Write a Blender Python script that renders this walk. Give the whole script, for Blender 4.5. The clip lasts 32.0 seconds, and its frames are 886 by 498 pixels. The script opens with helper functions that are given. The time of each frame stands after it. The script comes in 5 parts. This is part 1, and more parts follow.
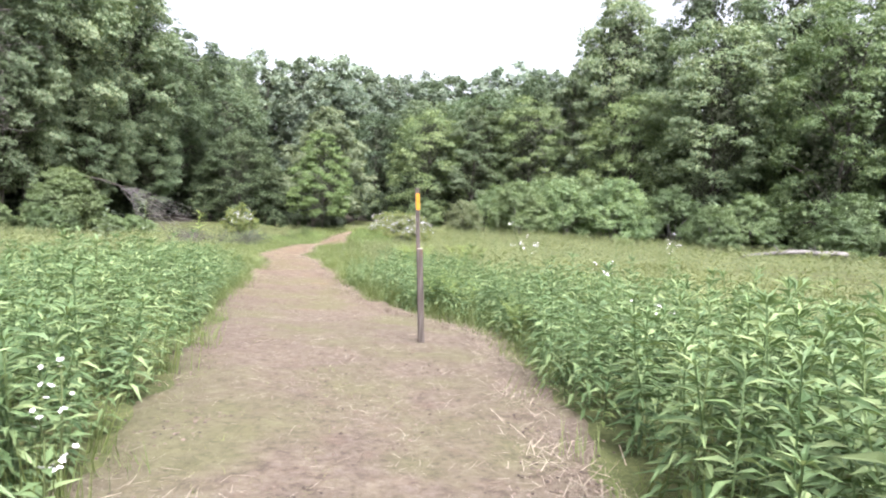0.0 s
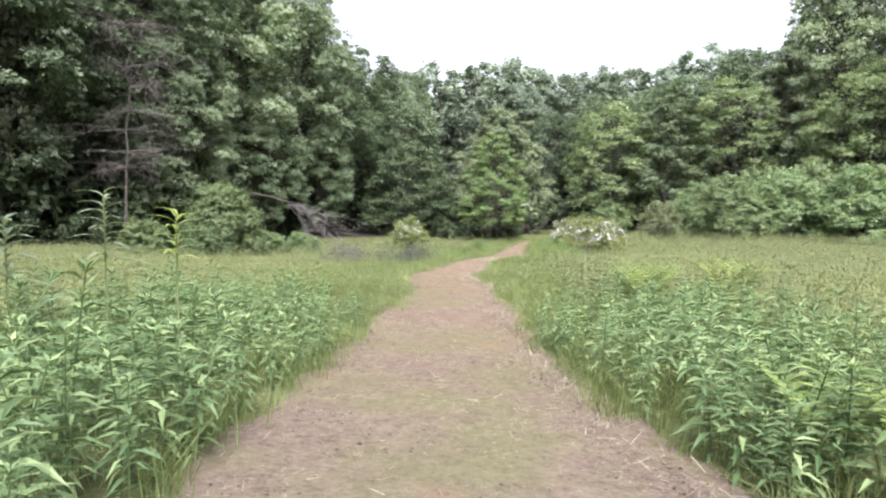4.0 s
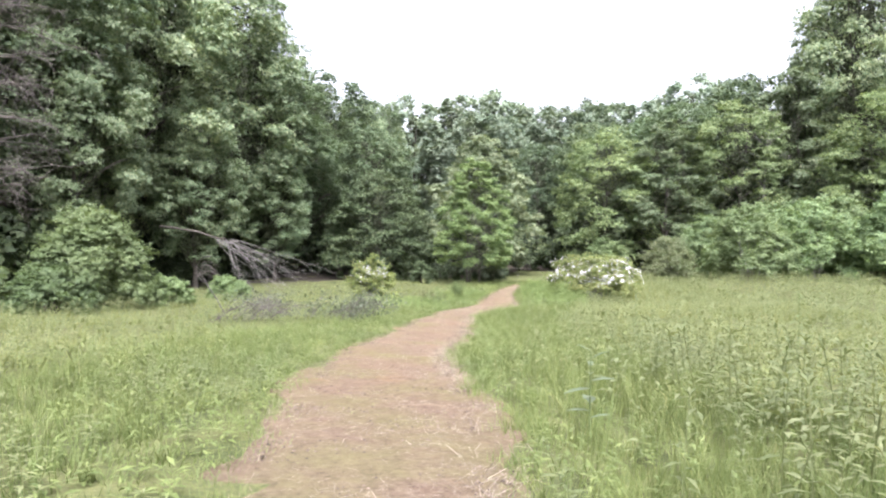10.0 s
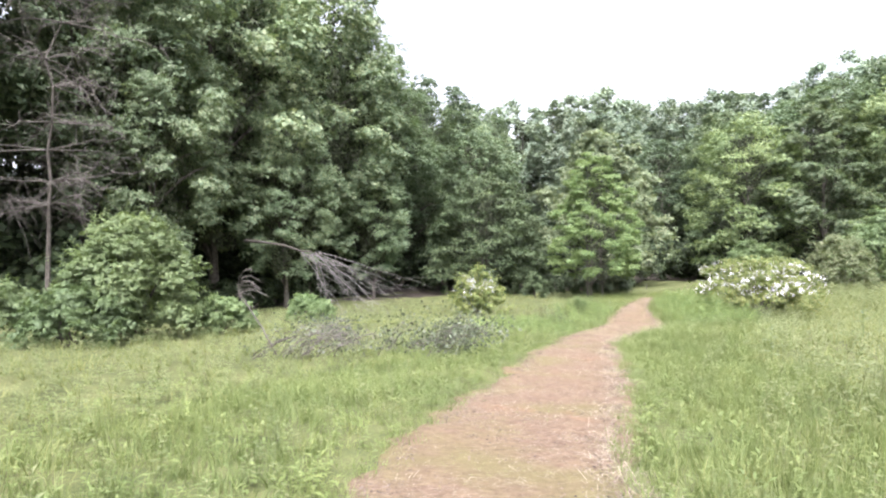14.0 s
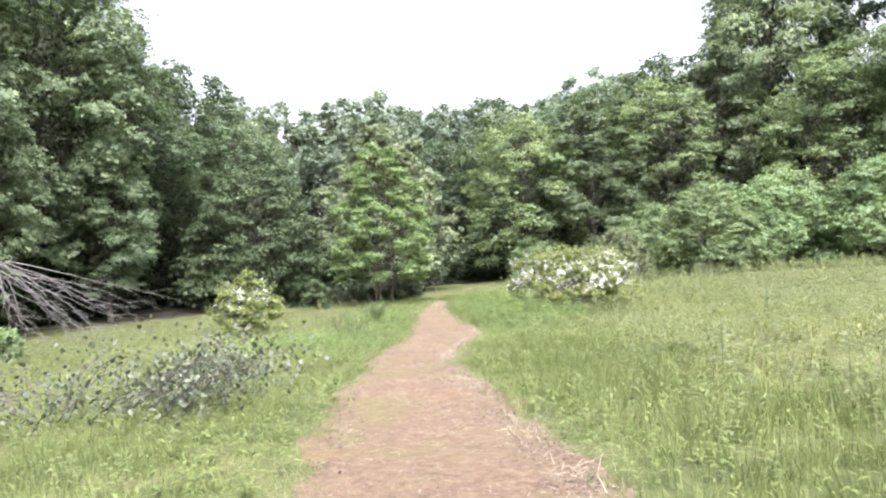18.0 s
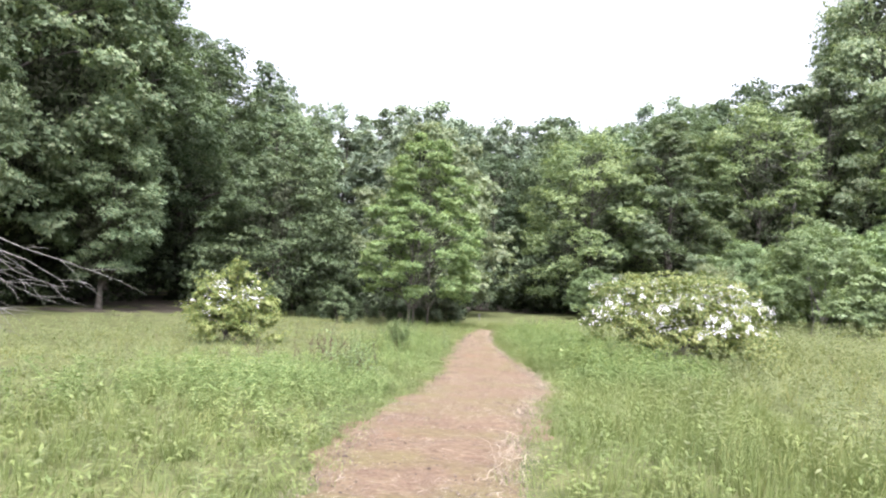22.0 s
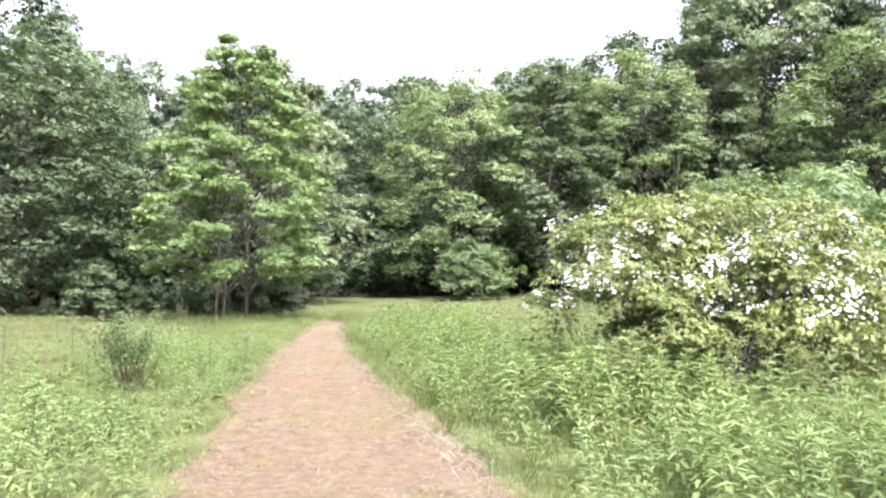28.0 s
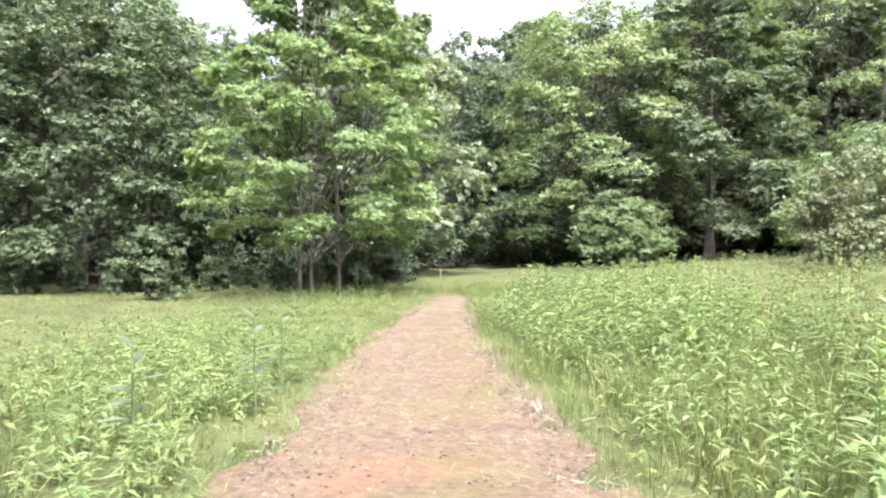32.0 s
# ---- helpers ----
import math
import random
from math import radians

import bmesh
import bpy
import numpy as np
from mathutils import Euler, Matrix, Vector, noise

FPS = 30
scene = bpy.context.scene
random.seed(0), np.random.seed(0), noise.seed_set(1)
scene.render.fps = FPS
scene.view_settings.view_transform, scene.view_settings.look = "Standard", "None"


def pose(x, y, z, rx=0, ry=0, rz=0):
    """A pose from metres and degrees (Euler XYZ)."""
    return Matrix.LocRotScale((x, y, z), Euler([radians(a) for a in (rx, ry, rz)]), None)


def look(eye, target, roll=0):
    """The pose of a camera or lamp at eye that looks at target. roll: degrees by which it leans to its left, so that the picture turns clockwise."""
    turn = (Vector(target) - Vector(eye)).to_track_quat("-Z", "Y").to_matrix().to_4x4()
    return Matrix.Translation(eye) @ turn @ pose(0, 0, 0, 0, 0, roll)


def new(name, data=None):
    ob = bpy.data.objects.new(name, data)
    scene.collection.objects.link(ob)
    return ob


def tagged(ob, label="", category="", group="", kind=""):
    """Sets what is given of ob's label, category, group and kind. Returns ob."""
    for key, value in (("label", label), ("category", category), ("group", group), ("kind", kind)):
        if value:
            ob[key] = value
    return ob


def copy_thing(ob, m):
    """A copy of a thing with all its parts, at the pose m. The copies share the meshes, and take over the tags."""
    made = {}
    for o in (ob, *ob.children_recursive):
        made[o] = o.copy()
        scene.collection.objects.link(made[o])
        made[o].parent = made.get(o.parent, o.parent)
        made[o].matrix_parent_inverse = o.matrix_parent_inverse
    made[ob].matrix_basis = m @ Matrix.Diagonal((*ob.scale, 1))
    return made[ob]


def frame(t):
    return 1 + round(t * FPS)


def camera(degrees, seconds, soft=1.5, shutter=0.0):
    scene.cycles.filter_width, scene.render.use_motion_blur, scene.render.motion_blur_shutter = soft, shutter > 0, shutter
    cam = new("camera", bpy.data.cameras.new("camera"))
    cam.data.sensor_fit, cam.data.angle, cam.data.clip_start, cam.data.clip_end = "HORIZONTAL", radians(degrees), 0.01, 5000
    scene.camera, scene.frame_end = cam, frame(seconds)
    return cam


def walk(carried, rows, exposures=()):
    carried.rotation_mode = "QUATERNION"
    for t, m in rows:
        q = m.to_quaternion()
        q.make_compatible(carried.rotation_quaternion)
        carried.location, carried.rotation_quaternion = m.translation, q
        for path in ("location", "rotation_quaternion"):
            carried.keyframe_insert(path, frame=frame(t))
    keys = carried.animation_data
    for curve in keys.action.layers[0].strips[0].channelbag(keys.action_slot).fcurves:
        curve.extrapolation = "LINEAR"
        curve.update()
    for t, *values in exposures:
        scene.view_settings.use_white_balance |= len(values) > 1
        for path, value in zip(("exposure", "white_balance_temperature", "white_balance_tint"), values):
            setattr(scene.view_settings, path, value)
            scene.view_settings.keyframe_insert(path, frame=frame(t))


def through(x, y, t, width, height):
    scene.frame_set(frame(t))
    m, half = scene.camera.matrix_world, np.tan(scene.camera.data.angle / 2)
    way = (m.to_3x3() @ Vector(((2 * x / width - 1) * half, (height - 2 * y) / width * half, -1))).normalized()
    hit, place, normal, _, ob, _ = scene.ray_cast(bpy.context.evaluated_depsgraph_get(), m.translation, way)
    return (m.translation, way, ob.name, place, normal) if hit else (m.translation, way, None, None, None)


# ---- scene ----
PLAN = 1.3
EXPO = 2.33
# the film camera darkens and brightens its picture on the way
LIGHTER = [(0, -0.05), (1, -0.15), (1.5, -0.35), (2.3, -0.56), (4, -0.25), (7, -0.1), (10, 0.0), (13, 0.1), (15, 0.13), (19, 0.04), (21, -0.14), (23, 0.07), (24, 0.05), (26, 0.22), (29, 0.3), (32, 0.35)]
cam = camera(68.63, 32.0, soft=2.1)
PATH = [
    (0, pose(0.000, 0.000, 1.755, 84.72, -3.88, 0.69)),
    (0.5, pose(-0.074, 0.851, 1.722, 83.78, -1.62, 1.91)),
    (1, pose(-0.141, 1.708, 1.688, 91.89, -2.39, 3.53)),
    (1.5, pose(-0.195, 2.576, 1.650, 92.95, -3.33, 0.81)),
    (2, pose(-0.296, 3.455, 1.598, 92.86, -2.73, 7.78)),
    (2.5, pose(-0.509, 4.349, 1.522, 83.18, -2.56, 10.00)),
    (3, pose(-0.726, 5.245, 1.437, 86.00, -2.27, 12.00)),
    (3.5, pose(-0.972, 6.102, 1.358, 82.93, -0.65, 11.00)),
    (4, pose(-1.233, 6.932, 1.280, 84.91, -0.84, 15.96)),
    (4.5, pose(-1.487, 7.752, 1.197, 83.46, -0.19, 16.90)),
    (6.5, pose(-2.434, 10.999, 0.849, 81.96, -1.18, 12.99)),
    (7, pose(-2.641, 11.785, 0.786, 83.77, -4.16, 9.94)),
    (7.5, pose(-2.833, 12.540, 0.739, 84.11, 0.08, 10.38)),
    (8, pose(-2.987, 13.304, 0.710, 86.69, 0.07, 11.44)),
    (8.5, pose(-3.130, 14.062, 0.688, 87.42, -0.18, 7.03)),
    (9, pose(-3.258, 14.841, 0.670, 88.52, 1.13, 10.33)),
    (9.5, pose(-3.370, 15.658, 0.656, 88.02, 1.02, 7.64)),
    (10, pose(-3.435, 16.578, 0.653, 88.68, -0.56, 14.05)),
    (10.5, pose(-3.494, 17.555, 0.648, 86.67, -4.09, 13.02)),
    (11, pose(-3.724, 18.334, 0.602, 88.52, -1.65, 18.83)),
    (11.5, pose(-4.014, 19.044, 0.555, 88.69, 0.34, 22.90)),
    (12, pose(-4.295, 19.759, 0.516, 85.52, 1.61, 17.38)),
    (12.5, pose(-4.543, 20.503, 0.490, 89.06, 0.12, 17.69)),
    (13, pose(-4.812, 21.196, 0.446, 93.19, -1.18, 16.66)),
    (13.5, pose(-5.081, 21.818, 0.370, 92.98, 0.83, 19.83)),
    (14, pose(-5.324, 22.452, 0.280, 89.93, 1.21, 23.66)),
    (14.5, pose(-5.627, 23.057, 0.191, 89.23, 2.67, 21.17)),
    (15, pose(-5.955, 23.681, 0.108, 88.32, 3.10, 21.88)),
    (15.5, pose(-6.285, 24.378, 0.035, 88.37, 1.17, 12.60)),
    (17.5, pose(-7.306, 27.609, -0.292, 91.23, 1.32, 11.15)),
    (18, pose(-7.503, 28.465, -0.372, 90.30, 3.27, 3.85)),
    (18.5, pose(-7.648, 29.356, -0.454, 90.41, 1.87, 7.71)),
    (19, pose(-7.747, 30.278, -0.532, 91.24, 0.48, 4.31)),
    (19.5, pose(-7.802, 31.178, -0.631, 92.57, 0.00, 3.16)),
    (20, pose(-7.861, 32.078, -0.717, 90.49, 1.99, 4.51)),
    (20.5, pose(-7.949, 32.964, -0.787, 93.78, 0.93, 0.18)),
    (21, pose(-8.044, 33.853, -0.850, 94.22, 0.54, 6.61)),
    (21.5, pose(-8.146, 34.753, -0.902, 87.92, 0.28, 0.98)),
    (22, pose(-8.250, 35.656, -0.944, 92.64, -3.10, 7.84)),
    (22.5, pose(-8.352, 36.561, -0.979, 90.76, -3.18, 5.92)),
    (23, pose(-8.450, 37.462, -1.008, 91.30, -0.10, 5.17)),
    (23.5, pose(-8.550, 38.359, -1.031, 91.24, -0.36, 6.01)),
    (24, pose(-8.647, 39.246, -1.057, 91.31, -1.17, 1.20)),
    (24.5, pose(-8.850, 40.112, -1.091, 89.62, -1.46, 6.76)),
    (25, pose(-9.000, 40.974, -1.135, 89.50, -0.16, 2.29)),
    (25.5, pose(-9.020, 41.862, -1.191, 88.30, 1.14, 1.53)),
    (26, pose(-8.990, 42.768, -1.257, 93.06, -2.53, -3.65)),
    (26.5, pose(-8.960, 43.691, -1.336, 93.10, -2.06, -6.30)),
    (28.5, pose(-8.790, 47.426, -1.690, 90.39, 0.00, -3.88)),
    (29, pose(-8.777, 48.337, -1.771, 88.07, -1.41, 5.12)),
    (29.5, pose(-8.864, 49.226, -1.851, 89.74, -2.17, 3.49)),
    (30, pose(-8.965, 50.108, -1.929, 89.34, 0.99, 7.08)),
    (30.5, pose(-9.065, 50.967, -2.004, 86.38, -2.74, 9.07)),
    (31, pose(-9.173, 51.809, -2.068, 87.06, 1.45, 4.09)),
    (31.5, pose(-9.291, 52.653, -2.125, 87.98, -0.18, 5.50)),
    (32, pose(-9.413, 53.504, -2.178, 89.61, 0.34, 4.74)),
]
walk(cam, PATH, exposures=[(t, EXPO + e, 6080, 17) for t, e in LIGHTER])

# ---- light ----
world = bpy.data.worlds.new("overcast_sky")
scene.world = world
world.use_nodes = True
wt = world.node_tree
wt.nodes.clear()
sky = wt.nodes.new("ShaderNodeTexSky")
sky.sky_type = "NISHITA"
sky.sun_disc = False
sky.sun_elevation = radians(58)
sky.sun_rotation = radians(160)
sky.air_density, sky.dust_density, sky.ozone_density = 1.0, 6.0, 1.0
grey = wt.nodes.new("ShaderNodeRGBToBW")
veil = wt.nodes.new("ShaderNodeMix")
veil.data_type = "RGBA"
veil.inputs["Factor"].default_value = 0.85
wbg = wt.nodes.new("ShaderNodeBackground")
wbg.inputs["Strength"].default_value = 0.155
wout = wt.nodes.new("ShaderNodeOutputWorld")
wt.links.new(sky.outputs[0], grey.inputs[0])
wt.links.new(sky.outputs[0], veil.inputs["A"])
wt.links.new(grey.outputs[0], veil.inputs["B"])
wt.links.new(veil.outputs["Result"], wbg.inputs["Color"])
wt.links.new(wbg.outputs[0], wout.inputs["Surface"])

sun = new("sun", bpy.data.lights.new("sun", "SUN"))
sun.data.energy = 1.5
sun.data.angle = radians(25)
sun.data.color = (1.0, 0.97, 0.92)
sun.matrix_world = look((8, 4, 40), (0, 25, 0))

# ---- materials ----


def nodes_of(name):
    m = bpy.data.materials.new(name)
    m.use_nodes = True
    nt = m.node_tree
    nt.nodes.clear()
    out = nt.nodes.new("ShaderNodeOutputMaterial")
    return m, nt, out


def ramp(nt, stops, fac=None):
    r = nt.nodes.new("ShaderNodeValToRGB")
    el = r.color_ramp.elements
    while len(el) < len(stops):
        el.new(0.5)
    for e, (p, c) in zip(el, stops):
        e.position, e.color = p, (*c, 1)
    if fac is not None:
        nt.links.new(fac, r.inputs[0])
    return r.outputs[0]


def noise_fac(nt, scale, detail=4.0, rough=0.6):
    tc = nt.nodes.new("ShaderNodeNewGeometry")
    n = nt.nodes.new("ShaderNodeTexNoise")
    n.inputs["Scale"].default_value = scale
    n.inputs["Detail"].default_value = detail
    n.inputs["Roughness"].default_value = rough
    nt.links.new(tc.outputs["Position"], n.inputs["Vector"])
    return n.outputs["Fac"]


def mixed(nt, a, b, fac, mode="MIX"):
    m = nt.nodes.new("ShaderNodeMix")
    m.data_type, m.blend_type = "RGBA", mode
    for sock, v in (("A", a), ("B", b), ("Factor", fac)):
        if isinstance(v, (int, float)):
            m.inputs[sock].default_value = v
        elif isinstance(v, tuple):
            m.inputs[sock].default_value = (*v, 1)
        else:
            nt.links.new(v, m.inputs[sock])
    return m.outputs["Result"]


def leaf_mat(name, dark, mid, light, patch=0.25, through=0.4, rough=0.55, bright=0.25):
    """Foliage: hue per leaf and per plant, broad patches, light that passes through the blades."""
    m, nt, out = nodes_of(name)
    geo = nt.nodes.new("ShaderNodeNewGeometry")
    obi = nt.nodes.new("ShaderNodeObjectInfo")
    col = ramp(nt, [(0.0, dark), (0.55, mid), (1.0, light)], geo.outputs["Random Per Island"])
    shade = ramp(nt, [(0.3, (0.72, 0.78, 0.7)), (0.7, (1.2, 1.15, 1.05))], noise_fac(nt, patch, 3.0))
    col = mixed(nt, col, shade, 0.8, "MULTIPLY")
    hsv = nt.nodes.new("ShaderNodeHueSaturation")
    mr = nt.nodes.new("ShaderNodeMapRange")
    mr.inputs["To Min"].default_value = 1 - bright
    mr.inputs["To Max"].default_value = 1 + bright
    nt.links.new(obi.outputs["Random"], mr.inputs["Value"])
    hue = nt.nodes.new("ShaderNodeMapRange")
    hue.inputs["To Min"].default_value = 0.5 + 0.035 * bright
    hue.inputs["To Max"].default_value = 0.5 - 0.045 * bright
    scramble = nt.nodes.new("ShaderNodeMath")
    scramble.operation = "MULTIPLY"
    scramble.inputs[1].default_value = 7.31
    part_of = nt.nodes.new("ShaderNodeMath")
    part_of.operation = "FRACT"
    nt.links.new(obi.outputs["Random"], scramble.inputs[0])
    nt.links.new(scramble.outputs[0], part_of.inputs[0])
    nt.links.new(part_of.outputs[0], hue.inputs["Value"])
    nt.links.new(hue.outputs[0], hsv.inputs["Hue"])
    nt.links.new(mr.outputs[0], hsv.inputs["Value"])
    nt.links.new(col, hsv.inputs["Color"])
    col = hsv.outputs[0]
    p = nt.nodes.new("ShaderNodeBsdfPrincipled")
    p.inputs["Roughness"].default_value = rough
    p.inputs["Specular IOR Level"].default_value = 0.27
    nt.links.new(col, p.inputs["Base Color"])
    t = nt.nodes.new("ShaderNodeBsdfTranslucent")
    warm = mixed(nt, col, (1.15, 1.15, 0.68), 1.0, "MULTIPLY")
    nt.links.new(warm, t.inputs["Color"])
    mx = nt.nodes.new("ShaderNodeMixShader")
    mx.inputs[0].default_value = through
    nt.links.new(p.outputs[0], mx.inputs[1])
    nt.links.new(t.outputs[0], mx.inputs[2])
    nt.links.new(mx.outputs[0], out.inputs["Surface"])
    return m


def solid_mat(name, stops, scale=8.0, rough=0.85, bump=0.3, bump_scale=40.0, island=0.0):
    m, nt, out = nodes_of(name)
    col = ramp(nt, stops, noise_fac(nt, scale, 6.0))
    if island:
        geo = nt.nodes.new("ShaderNodeNewGeometry")
        v = ramp(nt, [(0, (1 - island,) * 3), (1, (1 + island,) * 3)], geo.outputs["Random Per Island"])
        col = mixed(nt, col, v, 1.0, "MULTIPLY")
    p = nt.nodes.new("ShaderNodeBsdfPrincipled")
    p.inputs["Roughness"].default_value = rough
    p.inputs["Specular IOR Level"].default_value = 0.25
    nt.links.new(col, p.inputs["Base Color"])
    if bump:
        b = nt.nodes.new("ShaderNodeBump")
        b.inputs["Strength"].default_value = bump
        b.inputs["Distance"].default_value = 0.02
        nt.links.new(noise_fac(nt, bump_scale, 5.0), b.inputs["Height"])
        nt.links.new(b.outputs[0], p.inputs["Normal"])
    nt.links.new(p.outputs[0], out.inputs["Surface"])
    return m


M_OAK = leaf_mat("oak_leaf", (0.057, 0.088, 0.050), (0.103, 0.145, 0.082), (0.168, 0.209, 0.130), through=0.36, bright=0.28)
M_ASH = leaf_mat("ash_leaf", (0.082, 0.119, 0.068), (0.138, 0.184, 0.109), (0.214, 0.249, 0.162), through=0.36, bright=0.28)
# shade beneath the trees is put into this leaf colour
M_UNDER_SHADE = leaf_mat("shade_dark_undergrowth_leaf", (0.021, 0.033, 0.014), (0.036, 0.053, 0.024), (0.065, 0.086, 0.040), through=0.2, bright=0.15)
M_LIME = leaf_mat("lime_green_leaf", (0.096, 0.140, 0.066), (0.162, 0.224, 0.108), (0.254, 0.314, 0.166), through=0.36, bright=0.22)
M_MAPLE = leaf_mat("maple_leaf", (0.099, 0.154, 0.065), (0.158, 0.228, 0.099), (0.249, 0.306, 0.154), bright=0.05, through=0.45)
M_PALEMAPLE = leaf_mat("pale_maple_leaf", (0.109, 0.141, 0.083), (0.159, 0.194, 0.120), (0.224, 0.253, 0.172), bright=0.05)
M_DOGWOOD = leaf_mat("dogwood_leaf", (0.029, 0.045, 0.022), (0.061, 0.090, 0.043), (0.140, 0.170, 0.095), bright=0.05, through=0.24)
# leaf green paled and blued to stand for haze over distance
M_FARLEAF_HAZED = leaf_mat("hazed_far_leaf", (0.097, 0.130, 0.097), (0.147, 0.187, 0.141), (0.210, 0.252, 0.200), through=0.3)
M_SHRUB = leaf_mat("shrub_leaf", (0.087, 0.126, 0.059), (0.127, 0.176, 0.085), (0.173, 0.223, 0.114))
M_VIBURNUM = leaf_mat("viburnum_leaf", (0.098, 0.142, 0.070), (0.142, 0.198, 0.100), (0.192, 0.250, 0.134))
M_GREYSHRUB = leaf_mat("grey_shrub_leaf", (0.100, 0.135, 0.089), (0.143, 0.180, 0.126), (0.193, 0.229, 0.173))
M_TANSHRUB = leaf_mat("tan_shrub_leaf", (0.094, 0.122, 0.066), (0.142, 0.172, 0.096), (0.196, 0.216, 0.138))
M_ROSE = leaf_mat("rose_leaf", (0.105, 0.145, 0.055), (0.205, 0.240, 0.090), (0.330, 0.335, 0.150))
M_SILVER = leaf_mat("silvery_leaf", (0.031, 0.046, 0.024), (0.072, 0.085, 0.056), (0.119, 0.128, 0.104), through=0.1)
M_FORB = leaf_mat("goldenrod_leaf", (0.057, 0.100, 0.041), (0.121, 0.180, 0.082), (0.223, 0.285, 0.139), patch=0.5, bright=0.04, through=0.22)
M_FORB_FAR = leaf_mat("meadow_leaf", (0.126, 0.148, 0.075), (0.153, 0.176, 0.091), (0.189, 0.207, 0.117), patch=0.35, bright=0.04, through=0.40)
M_LUSH = leaf_mat("lush_weed_leaf", (0.101, 0.151, 0.059), (0.163, 0.221, 0.087), (0.238, 0.287, 0.132), patch=0.4, bright=0.04, through=0.32)
M_GRASS = leaf_mat("meadow_grass", (0.117, 0.143, 0.052), (0.156, 0.178, 0.067), (0.212, 0.217, 0.095), patch=0.4, through=0.24, bright=0.04)
M_FINE = leaf_mat("fine_grass", (0.092, 0.123, 0.043), (0.123, 0.154, 0.054), (0.159, 0.189, 0.072), patch=0.5, through=0.24, bright=0.05)
M_FERN = leaf_mat("fern_frond", (0.139, 0.191, 0.060), (0.186, 0.241, 0.084), (0.242, 0.282, 0.119))
M_MILKWEED = leaf_mat("milkweed_leaf", (0.088, 0.121, 0.078), (0.124, 0.158, 0.111), (0.163, 0.193, 0.151))
M_PETAL = solid_mat("white_petal", [(0.3, (0.585, 0.560, 0.580)), (0.7, (0.700, 0.682, 0.700))], 30, 0.6, 0.0)
M_YELLOW = solid_mat("yellow_petal", [(0.3, (0.539, 0.415, 0.050)), (0.7, (0.622, 0.498, 0.083))], 30, 0.6, 0.0)
M_BARK = solid_mat("bark", [(0.3, (0.039, 0.034, 0.029)), (0.7, (0.103, 0.090, 0.077))], 6, 0.95, 0.8, 25)
# inner crown coloured dark so that gaps between boughs read as shade
M_INNER_SHADE = solid_mat("shade_dark_inner_leaf_and_twig", [(0.3, (0.029, 0.033, 0.020)), (0.7, (0.068, 0.079, 0.044))], 6, 0.95, 0.0)
# litter brown set darker than dry leaves are, for shade under trees
M_LITTER_SHADED = solid_mat("shade_darkened_litter", [(0.3, (0.015, 0.012, 0.009)), (0.7, (0.041, 0.031, 0.022))], 3, 0.95, 0.6, 20)
M_PALEBARK = solid_mat("weathered_wood", [(0.3, (0.108, 0.100, 0.091)), (0.7, (0.199, 0.187, 0.174))], 9, 0.9, 0.5, 40)
M_TWIG = solid_mat("grey_twig", [(0.3, (0.062, 0.054, 0.046)), (0.7, (0.133, 0.120, 0.108))], 12, 0.9, 0.3, 60)
M_BROWNTWIG = solid_mat("brown_twig", [(0.3, (0.050, 0.033, 0.025)), (0.7, (0.100, 0.071, 0.054))], 12, 0.9, 0.3, 60)
M_STEM = solid_mat("green_stem", [(0.3, (0.090, 0.120, 0.045)), (0.7, (0.150, 0.180, 0.075))], 12, 0.8, 0.0)
M_STRAW = solid_mat("cut_straw", [(0.3, (0.141, 0.112, 0.083)), (0.7, (0.265, 0.222, 0.170))], 3, 0.9, 0.0, island=0.55)
M_CRUMB = solid_mat("soil_crumb", [(0.3, (0.062, 0.046, 0.035)), (0.7, (0.137, 0.106, 0.083))], 6, 0.95, 0.0, island=0.5)
M_POSTCUT = solid_mat("bare_cut_wood", [(0.3, (0.349, 0.315, 0.266)), (0.7, (0.457, 0.415, 0.365))], 30, 0.85, 0.3)
M_ORANGE = solid_mat("orange_yellow_paint", [(0.3, (0.465, 0.166, 0.012)), (0.7, (0.581, 0.224, 0.017))], 20, 0.6, 0.15)


def ground_mat():
    m, nt, out = nodes_of("meadow_soil")
    a = ramp(nt, [(0.3, (0.046, 0.056, 0.023)), (0.5, (0.075, 0.085, 0.035)), (0.72, (0.108, 0.110, 0.051))], noise_fac(nt, 1.2, 8.0))
    b = ramp(nt, [(0.4, (0.75, 0.75, 0.75)), (0.6, (1.15, 1.12, 1.05))], noise_fac(nt, 25.0, 4.0))
    col = mixed(nt, a, b, 1.0, "MULTIPLY")
    p = nt.nodes.new("ShaderNodeBsdfPrincipled")
    p.inputs["Roughness"].default_value = 0.95
    p.inputs["Specular IOR Level"].default_value = 0.1
    nt.links.new(col, p.inputs["Base Color"])
    nt.links.new(p.outputs[0], out.inputs["Surface"])
    return m


